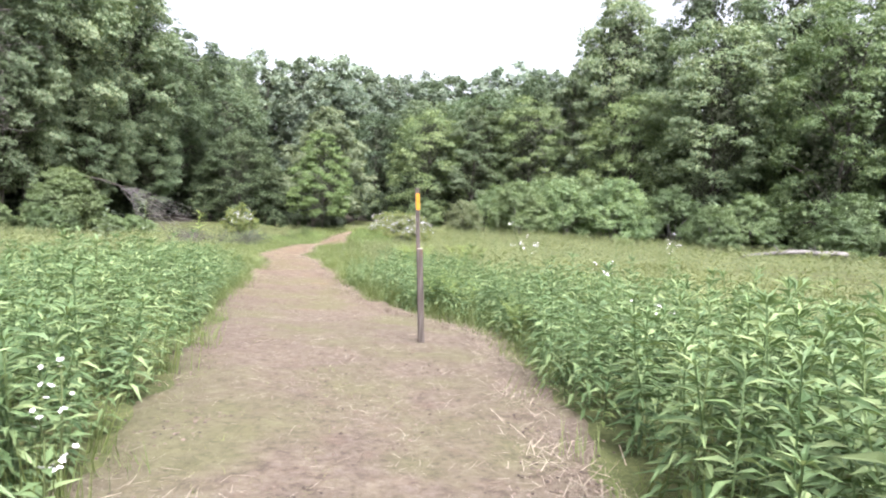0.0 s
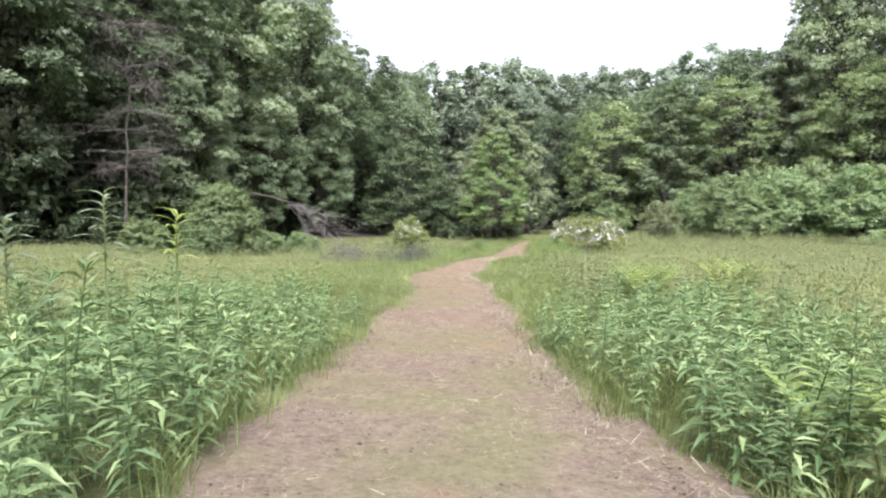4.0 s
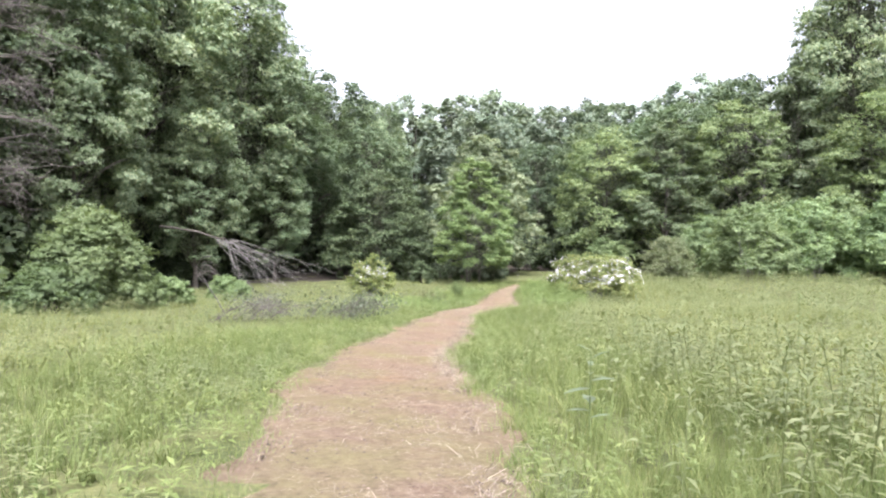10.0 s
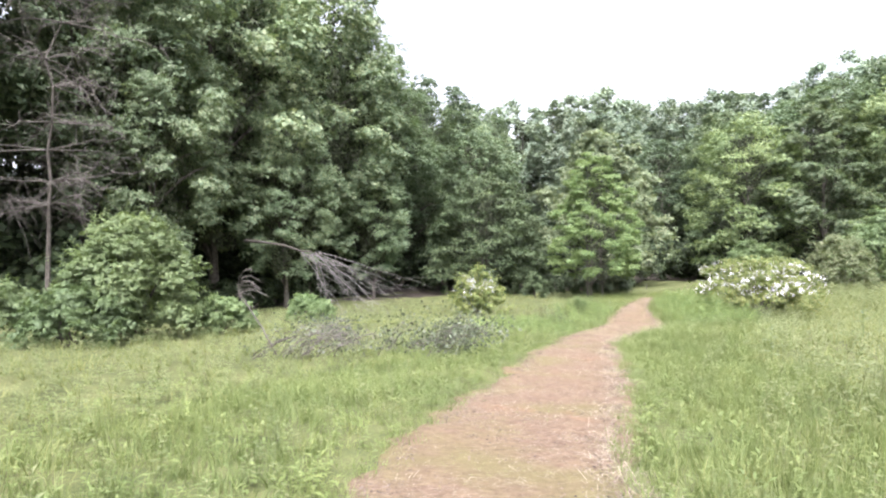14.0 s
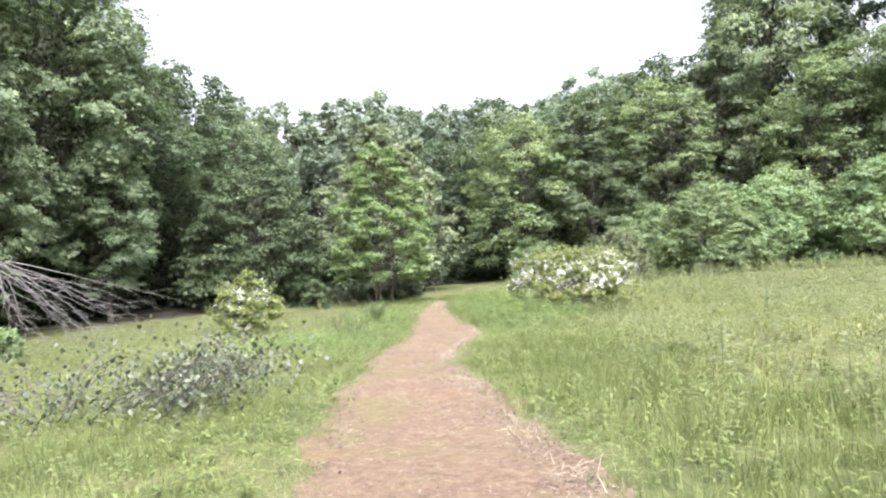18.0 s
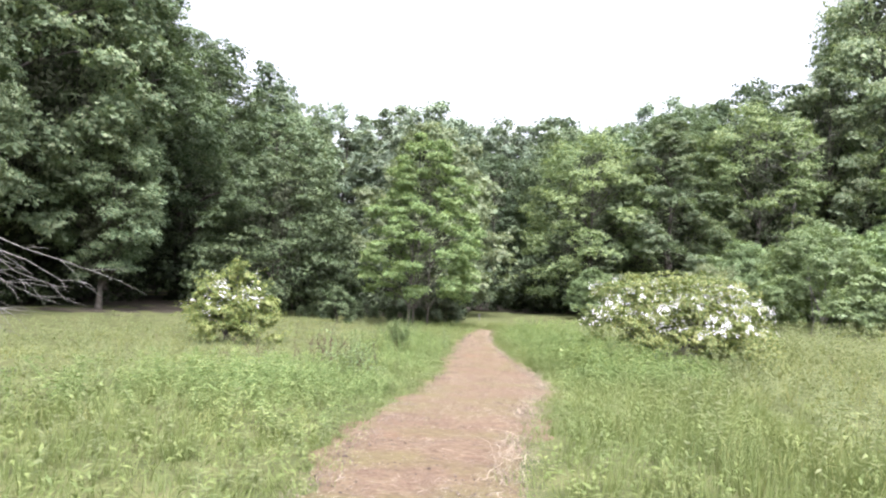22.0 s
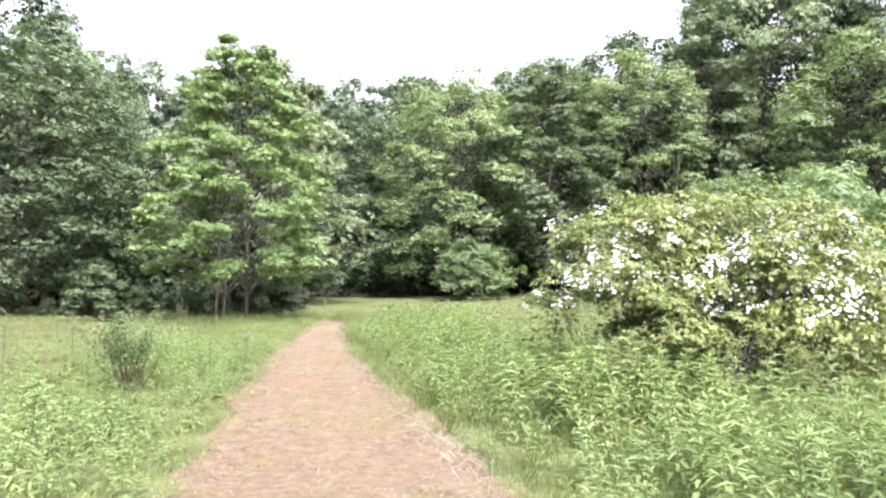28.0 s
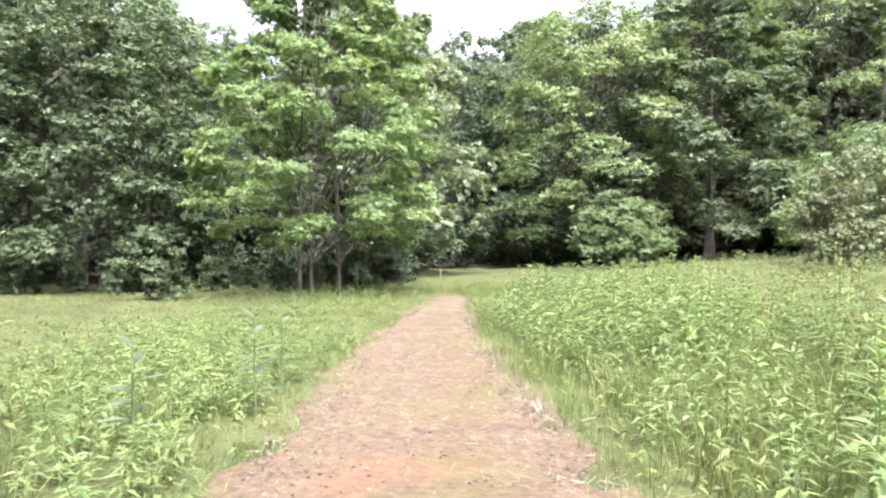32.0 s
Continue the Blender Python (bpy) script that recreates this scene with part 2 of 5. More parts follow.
def path_mat():
    m, nt, out = nodes_of("mown_straw_and_dirt")
    base = ramp(nt, [(0.28, (0.055, 0.042, 0.033)), (0.45, (0.095, 0.075, 0.059)), (0.6, (0.124, 0.101, 0.082)), (0.75, (0.163, 0.136, 0.113))],
                noise_fac(nt, 15.0, 8.0, 0.7))
    pale = ramp(nt, [(0.46, (0, 0, 0)), (0.62, (0.45, 0.45, 0.45))], noise_fac(nt, 5.5, 6.0, 0.75))
    col = mixed(nt, base, (0.166, 0.143, 0.101), pale)
    bare = ramp(nt, [(0.52, (0, 0, 0)), (0.66, (0.40, 0.40, 0.40))], noise_fac(nt, 4.0, 6.0, 0.75))
    col = mixed(nt, col, (0.093, 0.065, 0.051), bare)
    green = ramp(nt, [(0.44, (0, 0, 0)), (0.62, (0.65, 0.65, 0.65))], noise_fac(nt, 0.75, 5.0))
    col = mixed(nt, col, (0.098, 0.101, 0.050), green)
    thatch = ramp(nt, [(0.36, (0.78, 0.77, 0.75)), (0.50, (1.0, 1.0, 1.0)), (0.64, (1.18, 1.18, 1.15))], noise_fac(nt, 8.0, 5.0, 0.65))
    col = mixed(nt, col, thatch, 0.45, "MULTIPLY")
    clod = ramp(nt, [(0.32, (0.62, 0.59, 0.57)), (0.47, (0.97, 0.96, 0.94)), (0.66, (1.16, 1.14, 1.11))], noise_fac(nt, 24.0, 6.0, 0.8))
    col = mixed(nt, col, clod, 0.9, "MULTIPLY")
    place_ = nt.nodes.new("ShaderNodeNewGeometry")
    xyz = nt.nodes.new("ShaderNodeSeparateXYZ")
    nt.links.new(place_.outputs["Position"], xyz.inputs[0])
    along = nt.nodes.new("ShaderNodeMapRange")
    along.inputs["From Min"].default_value, along.inputs["From Max"].default_value = 8.0, 26.0
    along.inputs["To Min"].default_value, along.inputs["To Max"].default_value = 0.0, 0.6
    nt.links.new(xyz.outputs["Y"], along.inputs["Value"])
    col = mixed(nt, col, mixed(nt, col, (1.19, 0.98, 0.82), 1.0, "MULTIPLY"), along.outputs[0])
    rust = ramp(nt, [(0.62, (0, 0, 0)), (0.74, (0.55, 0.55, 0.55))], noise_fac(nt, 0.55, 3.0))
    col = mixed(nt, col, (0.183, 0.104, 0.058), rust)
    p = nt.nodes.new("ShaderNodeBsdfPrincipled")
    p.inputs["Roughness"].default_value = 0.95
    p.inputs["Specular IOR Level"].default_value = 0.1
    nt.links.new(col, p.inputs["Base Color"])
    b = nt.nodes.new("ShaderNodeBump")
    b.inputs["Strength"].default_value = 0.8
    b.inputs["Distance"].default_value = 0.03
    nt.links.new(noise_fac(nt, 22.0, 6.0, 0.7), b.inputs["Height"])
    nt.links.new(b.outputs[0], p.inputs["Normal"])
    nt.links.new(p.outputs[0], out.inputs["Surface"])
    return m


def stake_mat():
    m, nt, out = nodes_of("weathered_stake")
    geo = nt.nodes.new("ShaderNodeNewGeometry")
    fit = nt.nodes.new("ShaderNodeMapping")
    fit.inputs["Scale"].default_value = (60, 60, 2.5)
    nt.links.new(geo.outputs["Position"], fit.inputs["Vector"])
    n = nt.nodes.new("ShaderNodeTexNoise")
    n.inputs["Scale"].default_value, n.inputs["Detail"].default_value = 1.0, 5.0
    nt.links.new(fit.outputs[0], n.inputs["Vector"])
    streak = ramp(nt, [(0.30, (0.025, 0.020, 0.017)), (0.46, (0.060, 0.046, 0.038)), (0.58, (0.087, 0.071, 0.061)), (0.72, (0.166, 0.154, 0.149))], n.outputs["Fac"])
    rust = ramp(nt, [(0.56, (0, 0, 0)), (0.66, (0.6, 0.6, 0.6))], noise_fac(nt, 7.0, 3.0))
    col = mixed(nt, streak, (0.124, 0.065, 0.033), rust)
    p = nt.nodes.new("ShaderNodeBsdfPrincipled")
    p.inputs["Roughness"].default_value = 0.7
    nt.links.new(col, p.inputs["Base Color"])
    b = nt.nodes.new("ShaderNodeBump")
    b.inputs["Strength"].default_value, b.inputs["Distance"].default_value = 0.5, 0.004
    nt.links.new(n.outputs["Fac"], b.inputs["Height"])
    nt.links.new(b.outputs[0], p.inputs["Normal"])
    nt.links.new(p.outputs[0], out.inputs["Surface"])
    return m


M_STAKE = stake_mat()
M_GROUND = ground_mat()
M_PATH = path_mat()

# ---- mesh helpers ----


def tri_mesh(name, V, F, mat, smooth=False):
    """A mesh from arrays of vertices and triangles."""
    me = bpy.data.meshes.new(name)
    V = np.ascontiguousarray(V, dtype=np.float32)
    F = np.ascontiguousarray(F, dtype=np.int32)
    me.vertices.add(len(V))
    me.vertices.foreach_set("co", V.ravel())
    me.loops.add(F.size)
    me.loops.foreach_set("vertex_index", F.ravel())
    me.polygons.add(len(F))
    me.polygons.foreach_set("loop_start", np.arange(0, F.size, 3, dtype=np.int32))
    me.polygons.foreach_set("use_smooth", np.full(len(F), smooth, dtype=bool))
    me.update(calc_edges=True)
    me.materials.append(mat)
    return me


def part(name, data, parent, label=""):
    ob = new(name, data)
    ob.parent = parent
    return tagged(ob, label)


def join(pieces):
    """Several (V, F) to one."""
    vs, fs, n = [], [], 0
    for V, F in pieces:
        vs.append(V)
        fs.append(F + n)
        n += len(V)
    return np.concatenate(vs), np.concatenate(fs)


def unit(v):
    return v / np.maximum(np.linalg.norm(v, axis=-1, keepdims=True), 1e-9)


def scatter(tv, tf, pos, along, up, size):
    """Copies of a template (y along, z up) at many places: arrays of place, direction, normal and size."""
    y = unit(along)
    x = unit(np.cross(y, up))
    z = np.cross(x, y)
    size = np.asarray(size)
    if size.ndim == 1:
        size = size[:, None]
    V = pos[:, None, :] + size[:, None, :1] * (tv[None, :, 0:1] * x[:, None, :] + tv[None, :, 1:2] * y[:, None, :] + tv[None, :, 2:3] * z[:, None, :])
    F = tf[None, :, :] + (np.arange(len(pos)) * len(tv))[:, None, None]
    return V.reshape(-1, 3), F.reshape(-1, 3)


def planted(tv, tf, pos, turn, height, width=None, lean=None):
    """Copies of an upright plant template, turned, stretched and leaning."""
    width = height if width is None else width
    c, s = np.cos(turn)[:, None], np.sin(turn)[:, None]
    x = (tv[None, :, 0] * c - tv[None, :, 1] * s) * width[:, None]
    y = (tv[None, :, 0] * s + tv[None, :, 1] * c) * width[:, None]
    z = tv[None, :, 2] * height[:, None]
    if lean is not None:
        x = x + lean[:, 0:1] * z * tv[None, :, 2]
        y = y + lean[:, 1:2] * z * tv[None, :, 2]
    V = np.stack([x, y, z], -1) + pos[:, None, :]
    F = tf[None] + (np.arange(len(pos)) * len(tv))[:, None, None]
    return V.reshape(-1, 3), F.reshape(-1, 3)


def tube(points, radii, sides=7):
    """A tapered limb along points."""
    P = np.asarray(points, float)
    R = np.asarray(radii, float)
    T = unit(np.gradient(P, axis=0))
    ref = np.where(np.abs(T[:, 2:3]) > 0.9, [[1.0, 0, 0]], [[0, 0, 1.0]])
    A = unit(np.cross(T, ref))
    B = np.cross(T, A)
    ang = np.linspace(0, 2 * np.pi, sides, endpoint=False)
    V = P[:, None] + R[:, None, None] * (np.cos(ang)[None, :, None] * A[:, None] + np.sin(ang)[None, :, None] * B[:, None])
    F = []
    for i in range(len(P) - 1):
        for j in range(sides):
            a, b = i * sides + j, i * sides + (j + 1) % sides
            F += [(a, b, b + sides), (a, b + sides, a + sides)]
    return V.reshape(-1, 3), np.array(F)


# leaf shapes: y along the leaf, z out of its face
def broad_leaf():
    v = np.array([(0, 0, 0), (-0.32, 0.42, 0.05), (0.32, 0.42, 0.05), (0, 0.5, -0.04), (0, 1, -0.08)], float)
    f = np.array([(0, 3, 1), (0, 2, 3), (1, 3, 4), (3, 2, 4)])
    return v, f


def round_leaf():
    """An oval, slightly cupped leaf."""
    v = [(0, 0, 0)] + [(0.36 * math.sin(a), 0.5 - 0.5 * math.cos(a), 0.10 * abs(math.sin(a)) - 0.12 * (0.5 - 0.5 * math.cos(a))) for a in (0.9, 1.6, 2.3, 3.14, 3.98, 4.68, 5.38)]
    return np.array(v, float), np.array([(0, k, k + 1) for k in range(1, 7)])


def simple_leaf(w=0.34):
    v = np.array([(0, 0, 0), (-w, 0.45, 0.06), (w, 0.45, 0.06), (0, 1, -0.10)], float)
    f = np.array([(0, 2, 1), (1, 2, 3)])
    return v, f


def spray(leaves=5, w=0.30, seed=1):
    """A twig end with some leaves fanned round it."""
    r = np.random.default_rng(seed)
    tv, tf = simple_leaf(w)
    k = np.linspace(0, 1, leaves)
    ang = (k - 0.5) * 2.6 + r.normal(0, 0.15, leaves)
    pos = np.stack([0.12 * np.sin(ang), 0.35 * (1 - np.abs(k - 0.5) * 2), 0 * k], -1)
    along = np.stack([np.sin(ang), np.cos(ang), r.normal(-0.15, 0.2, leaves)], -1)
    up = np.stack([r.normal(0, 0.3, leaves), r.normal(0, 0.3, leaves), np.ones(leaves)], -1)
    return scatter(tv, tf, pos, along, up, r.uniform(0.5, 0.72, leaves))


# ---- the lie of the land ----
LIE_Y = [-60, -4, 0, 2.5, 5.5, 8, 12, 16, 20, 24, 28, 32, 36, 40, 44, 48, 56, 130, 400]
LIE_Z = [0.38, 0.38, 0.34, 0.22, 0.03, -0.25, -0.47, -0.68, -1.06, -1.44, -1.71, -1.92, -2.22, -2.54, -2.63, -2.70, -2.83, -2.83, -2.83]
EDGE_Y = [-30, 0, 2, 3.3, 5, 6.5, 7.4, 8.3, 9.2, 10, 12.2, 13.7, 15, 16.5, 18, 20.4, 22, 24.5, 28.2, 31, 34, 37.2, 40, 42, 44.5, 48.3, 52, 56, 60]
EDGE_L = [-0.8, -0.95, -1.1, -1.4, -1.8, -2.3, -2.5, -2.8, -2.95, -3.1, -3.65, -3.8, -4.2, -4.65, -5.35, -6.0, -6.4, -6.75, -7.3, -7.5, -7.72, -7.8, -7.95, -8.1, -8.35, -8.55, -8.6, -8.5, -8.3]
EDGE_R = [0.9, 0.87, 0.72, 0.6, 0.55, 0.44, 0.0, -0.65, -1.0, -1.35, -2.1, -2.4, -2.9, -3.15, -3.6, -4.4, -4.85, -5.1, -5.75, -6.35, -6.25, -5.98, -6.05, -6.5, -6.9, -7.45, -7.75, -7.9, -8.1]


def soft(y, ys, zs):
    return sum(np.interp(y + o, ys, zs) for o in (-0.6, -0.3, 0, 0.3, 0.6)) / 5


def path_left(y):
    return soft(y, EDGE_Y, EDGE_L)


def path_right(y):
    return soft(y, EDGE_Y, EDGE_R)


def land(x, y):
    """Height of the ground."""
    x, y = np.asarray(x, float), np.asarray(y, float)
    z = soft(y, LIE_Y, LIE_Z)
    off = np.clip(x - path_right(np.clip(y, -30, 60)) - 1.0, 0, 14)
    z = z + 0.045 * off * np.clip(y / 15, 0, 1)
    wave = 0.05 * np.sin(0.9 * x + 0.4 * y) * np.cos(0.7 * y - 0.5 * x)
    inpath = (x > path_left(y) - 0.3) & (x < path_right(y) + 0.3)
    return z + np.where(inpath, 0.0, wave)


def grid_mesh(name, xs, ys, zfun, mat):
    X, Y = np.meshgrid(xs, ys)
    Z = zfun(X, Y)
    V = np.stack([X, Y, Z], -1).reshape(-1, 3)
    nx, ny = len(xs), len(ys)
    i, j = np.meshgrid(np.arange(nx - 1), np.arange(ny - 1))
    a = (j * nx + i).ravel()
    F = np.concatenate([np.stack([a, a + 1, a + nx + 1], -1), np.stack([a, a + nx + 1, a + nx], -1)])
    return tri_mesh(name, V, F, mat, True)


xs = np.concatenate([[-2500, -900, -300, -120], np.arange(-60, -20, 4), np.arange(-20, 16, 0.5), np.arange(16, 61, 4), [120, 300, 900, 2500]])
ys = np.concatenate([[-2500, -900, -300, -120], np.arange(-60, -4, 4), np.arange(-4, 64, 0.5), np.arange(64, 130, 6), [200, 300, 900, 2500]])
ground = new("ground", grid_mesh("ground", xs, ys, land, M_GROUND))
tagged(ground, "green meadow soil sloping gently down towards the woods", "ground", kind="structure")

# brown leaf litter under the woods, its colour darkened to stand for shade
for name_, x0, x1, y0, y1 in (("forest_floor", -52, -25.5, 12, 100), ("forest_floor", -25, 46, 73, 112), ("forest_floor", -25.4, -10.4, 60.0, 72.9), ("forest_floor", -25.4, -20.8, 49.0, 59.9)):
    sheet = new(name_, grid_mesh(name_, np.linspace(x0, x1, 40), np.linspace(y0, y1, 60), lambda x, y: land(x, y) + 0.02 + 0.03 * np.sin(3.1 * x + y) * np.cos(2.3 * y), M_LITTER_SHADED))
    tagged(sheet, "brown leaf litter on the forest floor, darkened for shade", "forest floor", kind="structure")

# the mown track: a ragged strip laid on the ground
NU, NV = 37, 900
v = np.linspace(-12, 56.5, NV)
PV = []
for k in range(NU):
    u = k / (NU - 1)
    wob = 0.06 * np.sin(v * 1.3 + 2 * u) + 0.06 * np.sin(v * 2.3 + 5 * u) + 0.05 * np.sin(v * 5.1 + 1.7) + 0.03 * np.sin(v * 11.3)
    lo, hi = path_left(v) - 0.12 + wob, path_right(v) + 0.12 - 0.8 * wob[::-1]
    x = lo + u * (hi - lo)
    edge = min(u, 1 - u) * 2
    z = land(x, v) + 0.012 + 0.012 * np.array([noise.noise(Vector((a * 2.2, b * 2.2, 3))) for a, b in zip(x, v)])
    z = z + 0.006 * np.array([noise.noise(Vector((a * 5, b * 5, 9))) for a, b in zip(x, v)])
    if edge < 0.05:
        z = land(x, v) - 0.03
    else:
        z = np.maximum(z, land(x, v) + 0.005)
    PV.append(np.stack([x, v, z], -1))
PV = np.stack(PV, 1).reshape(-1, 3)
i, j = np.meshgrid(np.arange(NU - 1), np.arange(NV - 1))
a = (j * NU + i).ravel()
PF = np.concatenate([np.stack([a, a + 1, a + NU + 1], -1), np.stack([a, a + NU + 1, a + NU], -1)])
track = new("path", tri_mesh("path", PV, PF, M_PATH, True))
tagged(track, "mown footpath of tan straw and bare dirt through the meadow", "path", kind="structure")

# ---- trees ----


PROFILES = {
    "round": ([0, 0.12, 0.3, 0.5, 0.7, 0.85, 0.95, 1], [0.66, 0.86, 1.0, 0.97, 0.86, 0.70, 0.50, 0.30]),
    "cone": ([0, 0.1, 0.27, 0.53, 0.8, 0.93, 1], [0.74, 0.92, 1.0, 0.86, 0.56, 0.34, 0.14]),
    "wall": ([0, 0.15, 0.35, 0.6, 0.78, 0.9, 0.97, 1], [0.72, 0.92, 1.0, 0.98, 0.86, 0.68, 0.48, 0.32]),
    "oak": ([0, 0.12, 0.28, 0.5, 0.7, 0.85, 0.95, 1], [0.42, 0.68, 0.94, 1.0, 0.90, 0.72, 0.50, 0.32]),
    "dome": ([0, 0.2, 0.45, 0.65, 0.82, 0.94, 1], [0.92, 1.0, 0.94, 0.8, 0.60, 0.38, 0.18]),
}


def crown_shape(kind, u):
    """Radius of a crown at the part u of its height."""
    return np.interp(u, *PROFILES[kind])


def crown_cloud(r, base, h, radius, kind, boughs, sub, per, leaf, leaves, inner=0.15, flat=0.8, core=0, lump=0.30):
    """A crown of leafy boughs, each a heap of small clumps, and each clump a dome of leaf sprays."""
    grid = np.linspace(0, 1, 200)
    cdf = np.cumsum(crown_shape(kind, grid) + 0.30)
    cdf = cdf / cdf[-1]
    u = np.interp((np.arange(boughs) + r.uniform(0, 1, boughs)) / boughs, cdf, grid)
    th = 2.39996 * np.arange(boughs) + r.normal(0, 0.35, boughs)
    ph = r.uniform(0, 6.28, 3)
    lob = 1 + 0.09 * np.sin(2 * th + ph[0]) + 0.08 * np.sin(3 * th + 4 * u + ph[1])
    big = radius * lump * r.uniform(0.75, 1.25, boughs) * (1.0 + (-0.22 if kind == "cone" else 0.18) * u)
    rad = np.maximum(radius * crown_shape(kind, u) * lob - 0.55 * big, 0.05 * radius) * np.where(r.uniform(size=boughs) < inner, r.uniform(0.3, 0.75, boughs), r.uniform(0.9, 1.06, boughs))
    c = np.stack([rad * np.cos(th), rad * np.sin(th), base + 0.3 * big + u * (h - base - 0.45 * big)], -1)
    outward = unit(np.stack([np.cos(th), np.sin(th), np.full(boughs, 0.35)], -1))
    # clumps on each bough
    ib = np.repeat(np.arange(boughs), sub)
    n = len(ib)
    d = unit(unit(r.normal(size=(n, 3))) + 0.75 * outward[ib] + np.array([0, 0, 0.25]))
    clump = c[ib] + d * big[ib][:, None] * np.array([1.0, 1.0, flat]) * r.uniform(0.40, 0.88, n)[:, None]
    small = big[ib] * r.uniform(0.42, 0.68, n)
    # sprays on each clump
    idx = np.repeat(np.arange(n), per)
    m = len(idx)
    e = unit(r.normal(size=(m, 3)))
    e[:, 2] = np.where(r.uniform(size=m) < 0.75, np.abs(e[:, 2]), e[:, 2])
    e = unit(e + 0.5 * d[idx])
    shell = np.where(r.uniform(size=m) < 0.12, r.uniform(1.05, 1.5, m), r.uniform(0.6, 1.08, m))[:, None]
    pos = clump[idx] + e * shell * small[idx][:, None] * np.array([1.1, 1.1, flat])
    up = unit(e * 0.9 + np.array([0, 0, 0.6]) + r.normal(0, 0.35, (m, 3)))
    along = unit(e * np.array([1, 1, 0.2]) + r.normal(0, 0.45, (m, 3)) + np.array([0, 0, -0.45]))
    cloud = scatter(*spray(leaves, 0.34, int(r.integers(1e6))), pos, along, up, leaf * r.uniform(0.65, 1.35, m))
    # heart fills the crown; its dark colour stands for shade in the gaps
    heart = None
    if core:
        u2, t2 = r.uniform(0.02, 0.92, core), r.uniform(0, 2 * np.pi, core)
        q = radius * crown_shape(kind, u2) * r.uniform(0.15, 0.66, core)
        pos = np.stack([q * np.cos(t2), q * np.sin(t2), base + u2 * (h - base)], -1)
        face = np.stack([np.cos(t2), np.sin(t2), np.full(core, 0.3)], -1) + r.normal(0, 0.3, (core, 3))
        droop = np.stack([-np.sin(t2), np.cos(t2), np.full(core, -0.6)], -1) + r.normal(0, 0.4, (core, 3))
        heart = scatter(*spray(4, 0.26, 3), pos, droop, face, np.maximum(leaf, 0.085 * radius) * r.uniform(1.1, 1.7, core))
    return cloud, clump, heart, d


def trunk_and_limbs(r, h, base, radius, thick, limbs, stems=1, crown_centres=None):
    pieces = []
    tops = []
    for s in range(stems):
        off = np.array([0, 0, 0]) if stems == 1 else np.array([r.uniform(-0.5, 0.5), r.uniform(-0.4, 0.4), 0])
        k = np.linspace(0, 1, 9)
        bend = r.normal(0, 0.035 * h, 2)
        p = np.stack([off[0] + bend[0] * k ** 2, off[1] + bend[1] * k ** 2, k * h * 0.9 - 0.25], -1)
        rad = thick * (1 - 0.88 * k) / (1 if stems == 1 else 1.5)
        rad[0] *= 1.5
        pieces.append(tube(p, rad, 9))
        tops.append((p, rad))
    if crown_centres is not None and len(crown_centres):
        pick = crown_centres[r.choice(len(crown_centres), min(limbs, len(crown_centres)), replace=False)]
        for c in pick:
            p, rad = tops[int(r.integers(len(tops)))]
            zz = max(base * 0.6, c[2] - r.uniform(0.1, 0.3) * radius - 0.4)
            i = int(np.clip(zz / (h * 0.9) * 8, 1, 6))
            a = p[i]
            k = np.linspace(0, 1, 5)[:, None]
            q = a + (c - a) * k + np.array([0, 0, 0.12 * radius]) * np.sin(np.pi * k)
            pieces.append(tube(q, np.linspace(rad[i] * 0.55, 0.015, 5), 5))
    return join(pieces)


def tree_thing(name, seed, h, radius, base, kind, boughs, sub, per, leaf, leaves, mat, thick=0.22, limbs=14, stems=1, bark=None, inner=0.15, flat=0.8, core=0, lump=0.30):
    r = np.random.default_rng(seed)
    root = new(name)
    (V, F), c, heart, _ = crown_cloud(r, base, h, radius, kind, boughs, sub, per, leaf, leaves, inner, flat, core, lump)
    part("crown", tri_mesh("crown", V, F, mat), root)
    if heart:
        tagged(part("inner_crown", tri_mesh("inner_crown", *heart, M_INNER_SHADE), root), "twigs and leaves inside the crown, coloured dark as shade", kind="stuff")
    V, F = trunk_and_limbs(r, h, base, radius, thick, limbs, stems, c)
    part("trunk", tri_mesh("trunk", V, F, bark or M_BARK, True), root)
    return root


def place(ob, x, y, turn=0, s=1.0, sink=0.0, sz=None):
    z = float(land(x, y)) - sink
    ob.matrix_basis = pose(x, y, z, 0, 0, turn) @ Matrix.Diagonal((s, s, sz or s, 1))
    return ob


def again(ob, x, y, turn, s=1.0, sz=None):
    """A further tree like ob."""
    z = float(land(x, y))
    k = copy_thing(ob, Matrix())
    k.matrix_basis = pose(x, y, z, 0, 0, turn) @ Matrix.Diagonal((s, s, sz or s, 1))
    return k


def tag_tree(ob, label, group="", category="tree"):
    return tagged(ob, label, category, group)


WOODS = "trees at the edge of the woods"
# three kinds of tall forest tree, 20 m and 10 m wide, leafy almost to the ground
oak_a = tree_thing("oak_tree", 11, 20, 5.4, 2.8, "oak", 84, 6, 36, 0.30, 4, M_OAK, 0.30, 20, core=900, lump=0.24, flat=0.72)
oak_b = tree_thing("oak_tree", 12, 20, 5.4, 2.8, "oak", 78, 6, 38, 0.30, 4, M_ASH, 0.26, 20, core=900, lump=0.25, flat=0.72)
oak_c = tree_thing("oak_tree", 13, 20, 5.2, 2.3, "wall", 60, 6, 16, 0.47, 4, M_OAK, 0.32, 14, core=400, lump=0.26)
ash = tree_thing("ash_tree", 14, 16, 4.6, 0.5, "cone", 76, 6, 34, 0.27, 4, M_ASH, 0.22, 18, core=420, lump=0.23, flat=0.7)
